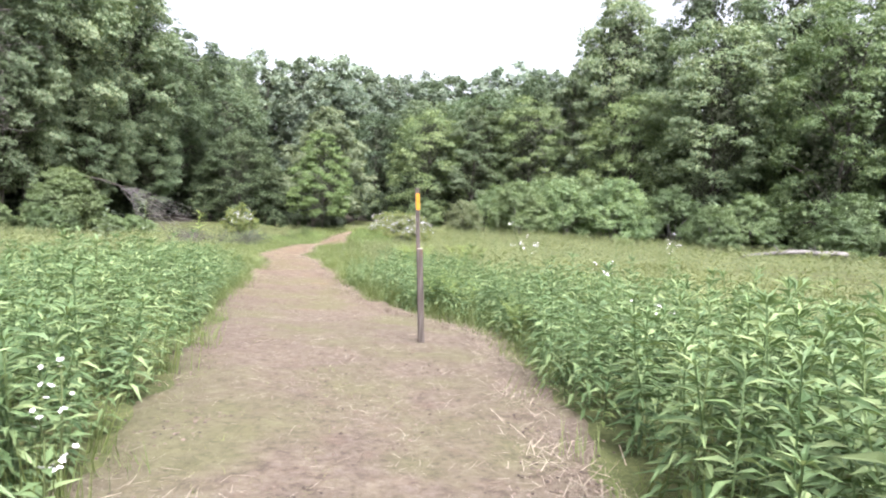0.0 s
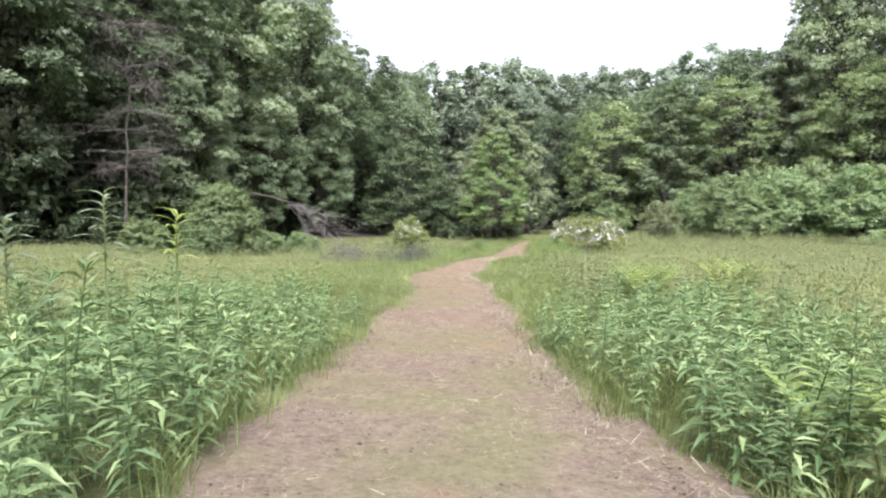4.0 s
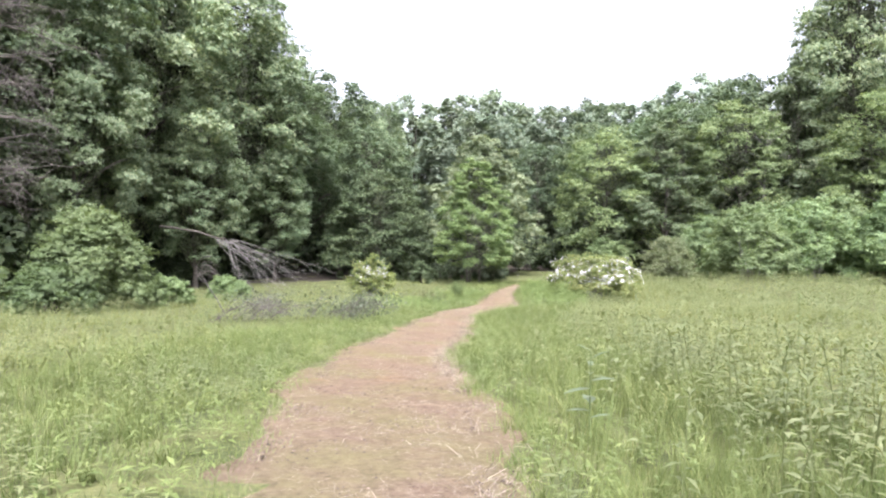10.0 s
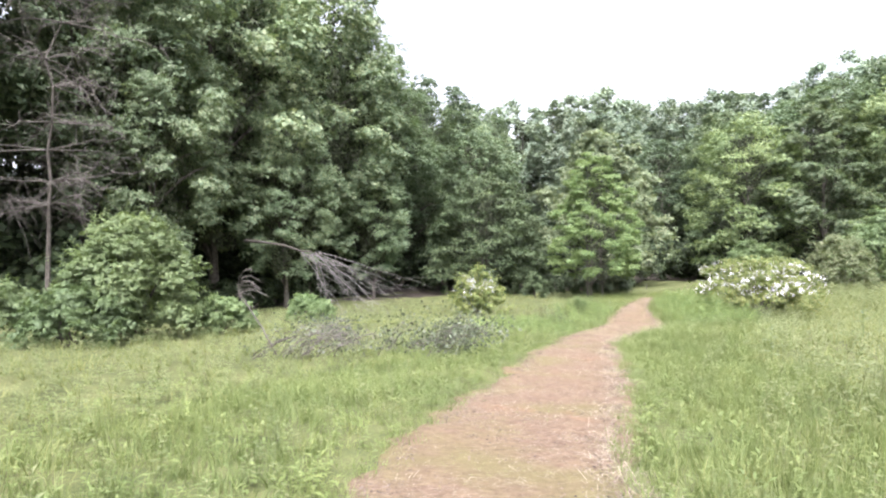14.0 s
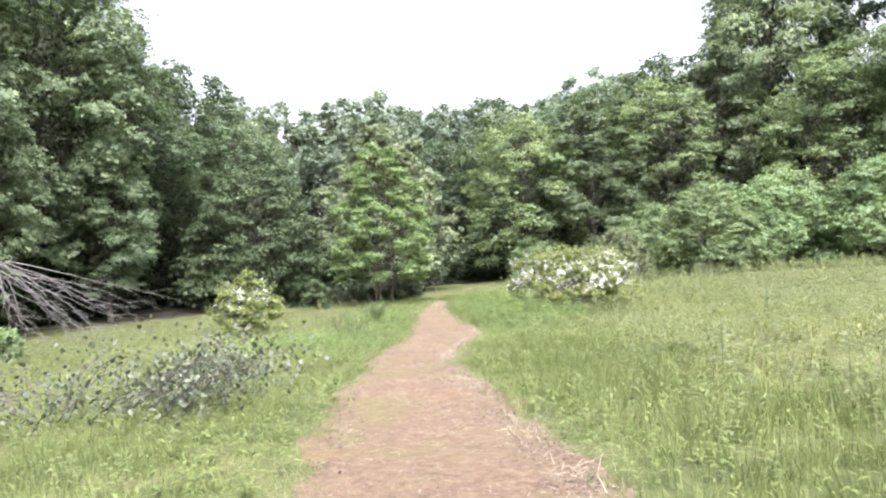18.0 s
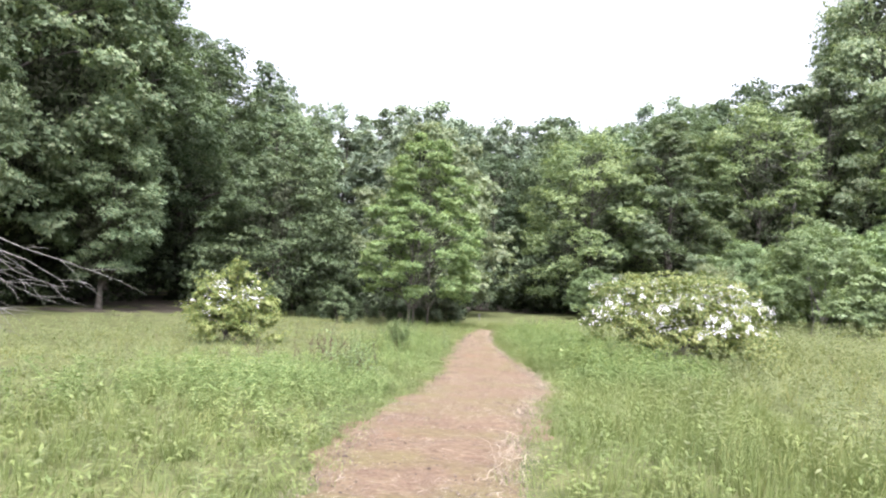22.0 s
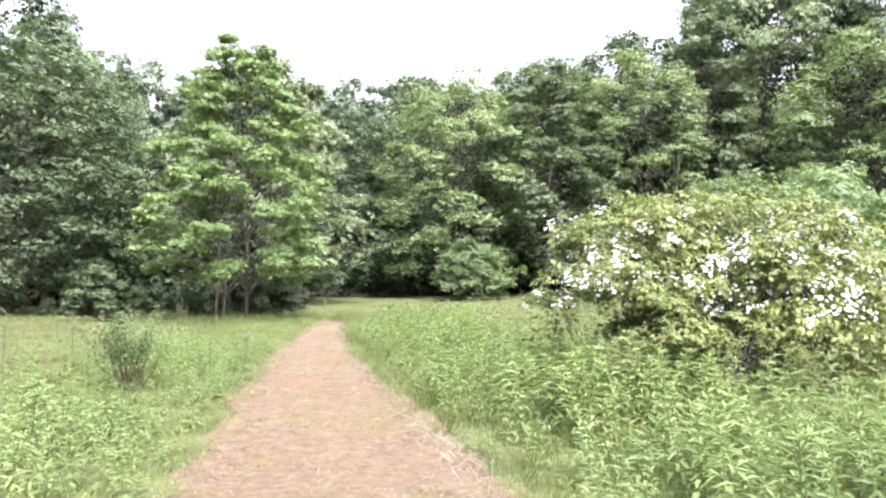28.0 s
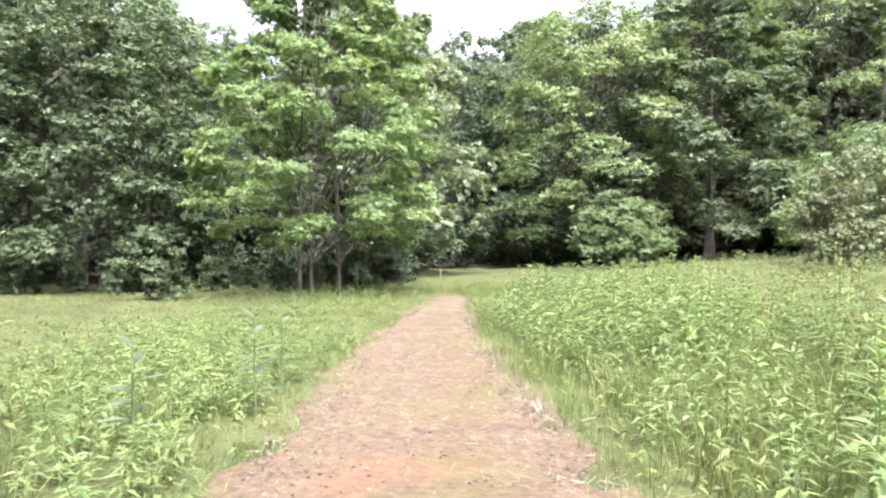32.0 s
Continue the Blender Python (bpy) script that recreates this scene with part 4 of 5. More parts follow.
def dead_tree(seed, x, y, h, count, reach, rise, mat, label, low=4, thick=0.11, twigs=5, droop=0.3):
    """A bare standing tree: trunk, branches and their twigs."""
    r = np.random.default_rng(seed)
    ob = new("dead_tree")
    ob.matrix_basis = pose(x, y, float(land(x, y)))
    tagged(ob, label, "dead tree")
    stem = twisted(r, (0, 0, -0.2), (0.05 * h, 0, h), 0.0, 12, 0.18)
    part("trunk", tri_mesh("trunk", *tube(stem, np.linspace(thick, 0.015, 12), 7), mat if thick > 0.1 else M_BARK, True), ob)
    for _ in range(count):
        q = stem[int(r.integers(low, 12))]
        a = r.uniform(0, 2 * math.pi)
        ln = r.uniform(0.3, 1.0) * reach
        main = twisted(r, q, q + np.array([ln * math.cos(a), ln * math.sin(a), ln * r.uniform(*rise)]), 0.1, 6, 0.08)
        pieces = [tube(main, np.linspace(0.3 * thick, 0.008, 6), 4)]
        for _ in range(twigs):
            p = main[int(r.integers(2, 6))]
            pieces.append(tube(twisted(r, p, p + r.normal(0, 0.45, 3) + np.array([0, 0, droop]), 0.05, 4, 0.05), np.linspace(0.012, 0.004, 4), 4))
        part("branch", tri_mesh("branch", *join(pieces), mat, True), ob)


dead_tree(91, 9.8, 72.0, 12.5, 26, 2.6, (0.1, 0.9), M_PALEBARK, "standing dead tree with pale bare branches among green ones")
dead_tree(92, -24.6, 31.6, 10.5, 60, 3.2, (-0.35, 0.15), M_TWIG, "dead tree with bare grey drooping branches at the wood's edge", 4, 0.09, 12, -0.2)

log = new("fallen_log")
log.matrix_basis = pose(17.5, 33.0, float(land(17.5, 33.0)))
tagged(log, "pale fallen log with broken branches beyond the tall weeds", "log")
r = np.random.default_rng(95)
V, F = tube(twisted(r, (-2.6, 0.3, 0.25), (2.8, 0, 0.75), 0.2, 9, 0.05), np.linspace(0.07, 0.13, 9), 8)
part("trunk", tri_mesh("trunk", V, F, M_PALEBARK, True), log)
for n in range(7):
    a = np.array([r.uniform(-2, 2), 0.1, 0.55])
    V, F = tube(twisted(r, a, a + np.array([r.uniform(-1.2, 0.6), r.normal(0, 0.3), r.uniform(0.2, 0.7)]), 0.05, 5, 0.05), np.linspace(0.035, 0.01, 5), 5)
    part("branch", tri_mesh("branch", V, F, M_PALEBARK, True), log)

# ---- the trail marker ----


def box(x0, x1, y0, y1, z0, z1, bevel=0.003):
    bm = bmesh.new()
    bmesh.ops.create_cube(bm, size=1)
    bmesh.ops.scale(bm, vec=(x1 - x0, y1 - y0, z1 - z0), verts=bm.verts)
    bmesh.ops.translate(bm, vec=((x0 + x1) / 2, (y0 + y1) / 2, (z0 + z1) / 2), verts=bm.verts)
    bmesh.ops.bevel(bm, geom=bm.edges[:], offset=bevel, segments=2, affect="EDGES")
    return bm


def bm_part(name, bm, mat, parent, label=""):
    me = bpy.data.meshes.new(name)
    bm.to_mesh(me)
    bm.free()
    me.materials.append(mat)
    return part(name, me, parent, label)


post = new("trail_marker_post")
post.matrix_basis = pose(-0.168, 5.47, float(land(-0.168, 5.47)) - 0.01, -0.5, -4.6, 4)
tagged(post, "slim brown trail marker post with an orange-yellow top band", "post")
bm = box(-0.024, 0.010, -0.011, 0.013, -0.05, 1.330, 0.002)
for v1 in bm.verts:
    if v1.co.z > 1.32:
        v1.co.z += 0.006 * math.sin(190 * v1.co.x) - 0.30 * max(0.0, v1.co.x - 0.004)
bm_part("stake", bm, M_STAKE, post, "thin dark brown stake with a chipped top")
bm_part("band", box(-0.0195, 0.0112, -0.0135, 0.004, 1.152, 1.289, 0.0015), M_ORANGE, post, "orange-yellow painted band")
bm_part("chip", box(-0.012, -0.006, -0.0125, -0.009, 1.058, 1.074, 0.001), M_PALEBARK, post, "small pale chip in the wood")
bm_part("lower_stake", box(-0.018, 0.031, -0.060, -0.0135, -0.05, 0.826, 0.003), M_STAKE, post, "weathered square stake streaked brown and grey")
bm_part("cut_end", box(-0.016, 0.029, -0.058, -0.0155, 0.826, 0.8285, 0.001), M_POSTCUT, post, "pale bare cut end")

far_post = new("trail_marker_post")
far_post.matrix_basis = pose(-9.05, 62.0, float(land(-9.05, 62.0)), 0, 0, 10)
tagged(far_post, "small pale marker post where the path enters the woods", "post")
bm_part("stake", box(-0.022, 0.022, -0.016, 0.016, -0.05, 0.27), M_PALEBARK, far_post)
bm_part("tip", box(-0.025, 0.025, -0.019, 0.019, 0.27, 0.34), M_PALEBARK, far_post)

# ---- the meadow ----


def lance_leaf(w=0.11, droop=0.14):
    v = np.array([(0, 0, 0), (-w, 0.42, 0.03), (w, 0.42, 0.03), (0, 0.45, -0.03), (0, 1, -droop)], float)
    f = np.array([(0, 3, 1), (0, 2, 3), (1, 3, 4), (3, 2, 4)])
    return v, f


def stalk_plant(seed, n, leaf, tmpl, low=0.18, top=5, stem=True):
    """A leafy stalk one unit high: leaves in a spiral, a small tuft on top."""
    r = np.random.default_rng(seed)
    k = np.linspace(0, 1, n)
    a = 2.4 * np.arange(n) + r.normal(0, 0.3, n)
    z = low + (0.97 - low) * k
    rise = -0.15 + 0.75 * k ** 1.5 + r.normal(0, 0.12, n)
    bend = np.array([r.normal(0, 0.05), r.normal(0, 0.05)])
    pos = np.stack([bend[0] * z * z, bend[1] * z * z, z], -1)
    al = np.stack([np.cos(a), np.sin(a), rise], -1)
    ln = leaf * (1.0 - 0.35 * k) * r.uniform(0.8, 1.2, n) * np.clip(0.55 + 2 * k, 0, 1)
    pieces = [scatter(*tmpl, pos, al, np.tile([0, 0, 1.0], (n, 1)) + r.normal(0, 0.25, (n, 3)), ln)]
    if top:
        a = np.linspace(0, 2 * np.pi, top, endpoint=False) + r.uniform(0, 1)
        al = np.stack([np.cos(a), np.sin(a), np.full(top, 1.0)], -1)
        p = np.tile([bend[0], bend[1], 0.97], (top, 1))
        pieces.append(scatter(*tmpl, p, al, np.tile([0, 0, 1.0], (top, 1)) + np.stack([-np.cos(a), -np.sin(a), 0 * a], -1), np.full(top, leaf * 0.5)))
    if stem:
        w = 0.005
        zz = np.array([0, 0.5, 0.98])
        c = np.stack([bend[0] * zz ** 2, bend[1] * zz ** 2, zz], -1)
        for d in ((w, 0), (0, w)):
            V = np.concatenate([c - np.array([*d, 0]), c + np.array([*d, 0])])
            pieces.append((V, np.array([(0, 3, 4), (0, 4, 1), (1, 4, 5), (1, 5, 2)])))
    return join(pieces)


def grass_tuft(seed, n, width=0.012, seg=2):
    """Blades one unit long, bending outwards."""
    r = np.random.default_rng(seed)
    pieces = []
    for _ in range(n):
        a = r.uniform(0, 2 * np.pi)
        d = np.array([math.cos(a), math.sin(a), 0])
        s = np.array([-math.sin(a), math.cos(a), 0])
        ln, bend = r.uniform(0.5, 1.0), r.uniform(0.25, 1.3)
        foot = np.array([r.normal(0, 0.07), r.normal(0, 0.07), 0])
        k = np.linspace(0, 1, seg + 1)
        c = foot + d * (bend * k ** 2)[:, None] * ln + np.array([0, 0, 1.0]) * (ln * (k - 0.42 * bend * k ** 2.4))[:, None]
        w = width * (1 - 0.75 * k)[:, None]
        V = np.concatenate([c[:-1] - s * w[:-1], c[:-1] + s * w[:-1], c[-1:]])
        F = []
        for q in range(seg - 1):
            F += [(q, seg + q, seg + q + 1), (q, seg + q + 1, q + 1)]
        F.append((seg - 1, 2 * seg - 1, 2 * seg))
        pieces.append((V, np.array(F)))
    return join(pieces)


def spots(r, n, x0, x1, y0, y1):
    return np.stack([r.uniform(x0, x1, n), r.uniform(y0, y1, n)], -1)


def verge(p):
    """How far a spot lies outside the mown strip: below 0 within it; and on which side."""
    l, rr = path_left(p[:, 1]), path_right(p[:, 1])
    end = np.clip((p[:, 1] - 54.5) * 1.5, 0, 3)
    dl, dr = l - p[:, 0], p[:, 0] - rr
    return np.maximum(np.maximum(dl, dr), end - 1.0) - 0.07, dr > dl


def patchy(p, scale, seed):
    return np.array([noise.noise(Vector((a * scale, b * scale, seed))) for a, b in p])


def canopy(p, d, right):
    """Height of the growth at a spot."""
    y = p[:, 1]
    left_h = np.interp(y, [-5, 6, 11, 16, 34, 40, 47, 54, 60], [0.58, 0.56, 0.47, 0.33, 0.33, 0.30, 0.24, 0.14, 0.10])
    right_h = np.interp(y, [-5, 8, 15, 25, 36, 44, 52, 60], [0.58, 0.57, 0.52, 0.44, 0.46, 0.62, 0.60, 0.40])
    h = np.where(right, right_h, left_h)
    near = np.clip((13 - y) / 4, 0, 1)
    h = h * np.clip(0.50 + 0.42 * near + 0.55 * d, 0.4, 1.0 + 0.06 * near) * (1 + 0.22 * patchy(p, 0.35, 4.0) + 0.30 * patchy(p, 1.2, 14.0))
    return h


def grow(name, label, mat, templates, r, p, h, width=None, lean=0.10, category="meadow"):
    z = land(p[:, 0], p[:, 1]) - 0.02
    pos = np.stack([p[:, 0], p[:, 1], z], -1)
    which = r.integers(0, len(templates), len(p))
    pieces = []
    for k, (tv, tf) in enumerate(templates):
        m = which == k
        if m.any():
            pieces.append(planted(tv, tf, pos[m], r.uniform(0, 6.283, m.sum()), h[m], None if width is None else width[m], r.normal(0, lean, (m.sum(), 2))))
    ob = new(name, tri_mesh(name, *join(pieces), mat))
    return tagged(ob, label, category, kind="stuff")


r = np.random.default_rng(101)
gold = [stalk_plant(110 + k, 30, 0.265, lance_leaf(0.10, 0.26), 0.05, 6) for k in range(8)]
gold_lean = [stalk_plant(118 + k, 17, 0.235, simple_leaf(0.12), 0.12, 4) for k in range(5)]
gold_mid = [stalk_plant(120 + k, 15, 0.24, simple_leaf(0.13), 0.25, 3, False) for k in range(4)]
gold_far = [stalk_plant(130 + k, 9, 0.36, simple_leaf(0.15), 0.3, 3, False) for k in range(4)]

# leafy stalks beside the path
p = spots(r, 15500, -16, 9, -1.5, 56)
d, right = verge(p)
leafy = np.where(right, np.interp(p[:, 1], [0, 12, 16, 24, 34, 44, 56], [1.0, 0.9, 0.75, 0.35, 0.35, 0.7, 0.6]), np.interp(p[:, 1], [0, 9, 14, 20, 30, 32, 36, 38, 56], [1.0, 1.0, 0.6, 0.30, 0.30, 1.0, 1.0, 0.30, 0.35]))
strip = np.where(right, np.clip((d - 0.1) / np.interp(p[:, 1], [0, 6, 9, 20, 56], [0.3, 0.3, 1.2, 1.6, 1.2]), 0.15, 1), 1.0)
keep = (d > 0.05) & (d < 3.6) & (r.uniform(size=len(p)) < leafy * strip * (0.85 + 0.5 * patchy(p, 0.6, 1.0)))
extra = spots(r, 5200, -7, 6, 0.0, 12)
de, re = verge(extra)
clumps = [c0 + r.normal(0, 0.45, (40, 2)) for c0 in np.array([(-5.7, 17.5), (-5.4, 18.2), (-2.0, 19.6), (-1.3, 20.6), (-1.1, 15.3), (-0.9, 14.6), (-0.4, 16.0), (-1.4, 17.2), (-8.9, 34.9), (-8.4, 35.2),
                                                                (-9.6, 34.2), (-4.4, 45.2), (-4.9, 43.6), (-5.2, 41.4), (-4.2, 39.5), (-2.6, 24.2), (-8.9, 41.2), (-9.4, 46.0)])]
clumps = np.concatenate(clumps)
clumps = clumps[verge(clumps)[0] > 0.08]
p = np.concatenate([p[keep], extra[(de > 0.05) & (de < 2.6)], clumps])
d, right = verge(p)
h = canopy(p, d, right) * np.clip(r.normal(0.92, 0.17, len(p)), 0.5, 1.3) * np.where(np.arange(len(p)) >= len(p) - len(clumps), 1.1, 1.0)
near = (p[:, 1] < 13) & (d < 2.2)
GOLD = "dense leafy green goldenrod stalks beside the path"
lush = ~near & (d < 2.6) & (d > 0.15) & ((~right & (p[:, 1] > 32) & ((p[:, 1] < 36.6) | (p[:, 1] > 38.5)) & (p[:, 1] < 49)) | (right & (p[:, 1] > 37.5) & (p[:, 1] < 51)))
far_ = ~near & ~lush
q = spots(np.random.default_rng(102), 5000, -11, 0, 32, 51)
dq, rq = verge(q)
ok = (dq > 0.2) & (dq < 2.8) & np.where(rq, q[:, 1] > 38.0, (q[:, 1] < 36.4) | ((q[:, 1] > 39) & (q[:, 1] < 48) & (dq < 2.0))) & (patchy(q, 0.5, 2.0) > -0.1)
q = np.concatenate([p[lush], q[ok]])
hq = canopy(q, *verge(q)) * np.where(verge(q)[1] | (q[:, 1] < 38), 1.0, 1.3) * np.clip(np.random.default_rng(103).normal(0.95, 0.16, len(q)), 0.5, 1.3)
grow("goldenrod_plants", "lush light-green weeds with narrow leaves beside the path", M_LUSH, gold, np.random.default_rng(104), q, hq, np.clip(hq, 0.36, 0.6), 0.2)
grow("goldenrod_plants", GOLD, M_FORB, gold, r, p[near], h[near], np.clip(h[near], 0.36, 0.6), 0.16)
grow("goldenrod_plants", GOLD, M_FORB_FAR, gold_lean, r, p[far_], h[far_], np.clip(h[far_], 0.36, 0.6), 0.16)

p = spots(r, 24000, -17, 12, -1, 57)
d, right = verge(p)
keep = (d > 2.6) & (d < 9) & (r.uniform(size=len(p)) < 0.75)
p, d, right = p[keep], d[keep], right[keep]
h = canopy(p, d, right) * r.uniform(0.7, 1.15, len(p))
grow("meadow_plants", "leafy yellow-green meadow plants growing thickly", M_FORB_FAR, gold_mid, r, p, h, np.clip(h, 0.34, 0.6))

p = spots(r, 21000, -30, 30, -1, 66)
d, right = verge(p)
margin = (p[:, 0] < np.interp(p[:, 1], [0, 25, 34, 48, 54, 70], [-26, -24, -24, -20, -12, -11])) | (p[:, 1] > np.interp(p[:, 0], [-12, -9.5, -6, 10, 30], [60, 69, 69, 67, 50]))
keep = (d > 7.5) & ~margin
p, d, right = p[keep], d[keep], right[keep]
h = canopy(p, d, right) * r.uniform(0.7, 1.2, len(p))
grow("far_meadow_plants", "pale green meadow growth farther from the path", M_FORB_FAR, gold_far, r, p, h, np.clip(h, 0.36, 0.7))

# grasses
tufts = [grass_tuft(140 + k, 15, 0.0062, 2) for k in range(5)]
tufts_far = [grass_tuft(150 + k, 11, 0.011, 2) for k in range(4)]
p = spots(r, 15000, -12, 3, -1.5, 58)
d, right = verge(p)
keep = (d > -0.06) & (d < 2.2) & (r.uniform(size=len(p)) < np.where(right, np.interp(p[:, 1], [7, 10, 20, 30, 42], [0.12, 1.0, 1.0, 0.7, 0.45]), np.interp(p[:, 1], [9, 15], [0.08, 0.8])))
p, d, right = p[keep], d[keep], right[keep]
h = np.clip(canopy(p, d, right) * r.uniform(0.55, 1.1, len(p)), 0.16, 0.7) * np.where(d < 0.15, 0.7, 1)
grow("meadow_grass", "long soft green grass along the path's edges", M_GRASS, tufts, r, p, 0.88 * h, np.clip(h, 0.3, 0.6), 0.42)
p = spots(r, 20000, -18, 12, 3, 60)
d, right = verge(p)
keep = (d > 1.8) & (d < 10)
p, d, right = p[keep], d[keep], right[keep]
h = np.clip(canopy(p, d, right) * r.uniform(0.6, 1.15, len(p)), 0.2, 0.8)
grow("meadow_grass", "pale green grass mixed through the open meadow", M_GRASS, tufts_far, r, p, 0.9 * h, 1.1 * h, 0.35)
# fine short grass carpet close to the path
def fine_tuft(seed, n):
    r = np.random.default_rng(seed)
    a, ln, o = r.uniform(0, 6.283, n), r.uniform(0.45, 1.0, n), r.uniform(0.05, 0.5, n)
    foot = np.stack([r.normal(0, 0.35, n), r.normal(0, 0.35, n), 0 * a], -1)
    side_ = np.stack([-np.sin(a), np.cos(a), 0 * a], -1) * 0.018
    tip = foot + np.stack([o * np.cos(a), o * np.sin(a), ln], -1)
    V = np.stack([foot - side_, foot + side_, tip], 1).reshape(-1, 3)
    return V, np.arange(3 * n).reshape(-1, 3)


fine = [fine_tuft(170 + k, 26) for k in range(5)]
p = spots(r, 38000, -12, 4, -1.5, 58)
d, right = verge(p)
p = p[(d > -0.12) & (d < 2.4) & (r.uniform(size=len(p)) < np.interp(p[:, 1], [0, 8, 14], [0.15, 0.35, 1.0]))]
h = np.clip(canopy(p, *verge(p)) * r.uniform(0.4, 0.8, len(p)), 0.09, 0.4)
grow("fine_grass", "fine short yellow-green grass beside the path", M_FINE, fine, r, p, h, np.full(len(p), 0.17), 0.3)
# low herbs that cover the soil near the path
low = [stalk_plant(160 + k, 9, 0.38, simple_leaf(0.14), 0.2, 0, False) for k in range(4)]
p = spots(r, 30000, -13, 4, -1.5, 58)
d, right = verge(p)
keep = (d > 0.0) & (d < 3.2) & (r.uniform(size=len(p)) < np.interp(p[:, 1], [10, 15], [0.25, 1.0]))
p = p[keep]
h = r.uniform(0.10, 0.24, len(p)) * np.interp(p[:, 1], [20, 40], [1.0, 1.45])
grow("low_herbs", "low leafy green herbs covering the soil by the path", M_FINE, low, r, p, h, r.uniform(0.14, 0.24, len(p)), 0.2)
# short sprouts and clover on the mown strip
p = spots(r, 52000, -9.5, 1.2, -1, 57)
d, right = verge(p)
keep = (d < 0.1) & ((d > -0.5 * r.uniform(size=len(p)) ** 1.5 - 0.05) | (patchy(p, 0.5, 8.0) > np.where(p[:, 0] - path_left(p[:, 1]) < 0.45 * (path_right(p[:, 1]) - path_left(p[:, 1])), -0.12, 0.14)))
p = p[keep]
grow("short_grass", "short mown green sprouts on the straw path", M_GRASS, [grass_tuft(180 + k, 7, 0.010, 2) for k in range(4)], r, p, r.uniform(0.02, 0.095, len(p)), r.uniform(0.05, 0.12, len(p)), 0.3)

# cut straw lying on the track
n = 130000
y = r.uniform(-1.5, 55, n)
u = r.uniform(-0.06, 1.06, n)
p = np.stack([path_left(y) + u * (path_right(y) - path_left(y)), y], -1)
thick = patchy(p, 0.9, 2.0) + 0.5 * np.abs(u - 0.5)
p = p[r.uniform(size=n) < np.clip(0.40 + 1.3 * thick + 1.1 * patchy(p, 3.5, 21.0), 0.08, 1)]
n = len(p)
z = land(p[:, 0], p[:, 1]) + r.uniform(0.010, 0.028, n)
a = r.uniform(0, 6.283, n)
tv = np.array([(-0.5, 0, 0), (0.5, 0, 0), (0.4, 1, 0.06), (-0.4, 1, 0.06)], float)
tv[:, 0] *= 0.034
V, F = scatter(tv, np.array([(0, 1, 2), (0, 2, 3)]), np.stack([p[:, 0], p[:, 1], z], -1), np.stack([np.cos(a), np.sin(a), r.normal(0.05, 0.16, n)], -1),
               np.stack([r.normal(0, 0.3, n), r.normal(0, 0.3, n), np.ones(n)], -1), r.uniform(0.025, 0.085, n) * r.uniform(0.35, 1.0, n))
tagged(new("cut_straw", tri_mesh("cut_straw", V, F, M_STRAW)), "loose tan cut straw scattered over the path", "straw", kind="stuff")

# tufts of cut stubble that roughen the track
p = spots(r, 30000, -9.5, 1.2, -1.5, 56)
p = p[(verge(p)[0] < 0.0) & (r.uniform(size=len(p)) < np.clip(0.45 + 1.5 * patchy(p, 1.6, 31.0), 0.06, 1))]
stubble = [grass_tuft(190 + k, 8, 0.020, 2) for k in range(5)]
tagged(grow("cut_stubble", "short dry stubble tufts roughening the path", M_STRAW, stubble, r, p, r.uniform(0.02, 0.07, len(p)), r.uniform(0.05, 0.12, len(p)), 0.5), category="straw", kind="stuff")

# a thicker ridge of dry straw where the mower threw it
n = 20000
y = r.uniform(-1.5, 55, n)
p = np.stack([path_right(y) + r.normal(-0.10, 0.10, n), y], -1)
p = p[r.uniform(size=n) < np.clip(0.55 + 1.6 * patchy(p, 0.8, 12.0), 0.1, 1)]
n = len(p)
a = r.uniform(0, 6.283, n)
V, F = scatter(tv, np.array([(0, 1, 2), (0, 2, 3)]), np.stack([p[:, 0], p[:, 1], land(p[:, 0], p[:, 1]) + r.uniform(0.012, 0.05, n)], -1), np.stack([np.cos(a), np.sin(a), r.normal(0.1, 0.35, n)], -1),
               np.stack([r.normal(0, 0.4, n), r.normal(0, 0.4, n), np.ones(n)], -1), r.uniform(0.03, 0.11, n))
tagged(new("straw_ridge", tri_mesh("straw_ridge", V, F, M_STRAW)), "ridge of dry tan straw along the path's edge", "straw", kind="stuff")

# brown crumbs of soil and dry leaf on the track, thickest along its edges
n = 40000
y = r.uniform(-1.5, 55, n)
u = np.where(r.uniform(size=n) < 0.5, r.uniform(0, 1, n), np.where(r.uniform(size=n) < 0.6, r.normal(0.93, 0.06, n), r.normal(0.06, 0.05, n)))
p = np.stack([path_left(y) + u * (path_right(y) - path_left(y)), y], -1)
p = p[patchy(p, 1.4, 6.0) > -0.12]
n = len(p)
tv = np.array([(-0.5, -0.3, 0), (0.4, -0.5, 0.05), (0.55, 0.35, 0), (-0.3, 0.5, 0.05), (0, 0, 0.42)], float)
V, F = scatter(tv, np.array([(0, 1, 4), (1, 2, 4), (2, 3, 4), (3, 0, 4)]), np.stack([p[:, 0], p[:, 1], land(p[:, 0], p[:, 1]) + 0.012], -1), np.stack([r.normal(size=n), r.normal(size=n), r.normal(0, 0.2, n)], -1),
               np.stack([r.normal(0, 0.25, n), r.normal(0, 0.25, n), np.ones(n)], -1), r.uniform(0.007, 0.022, n))
tagged(new("soil_crumbs", tri_mesh("soil_crumbs", V, F, M_CRUMB)), "brown soil crumbs and dry leaf scraps on the path", "litter", kind="stuff")

# ---- single plants ----


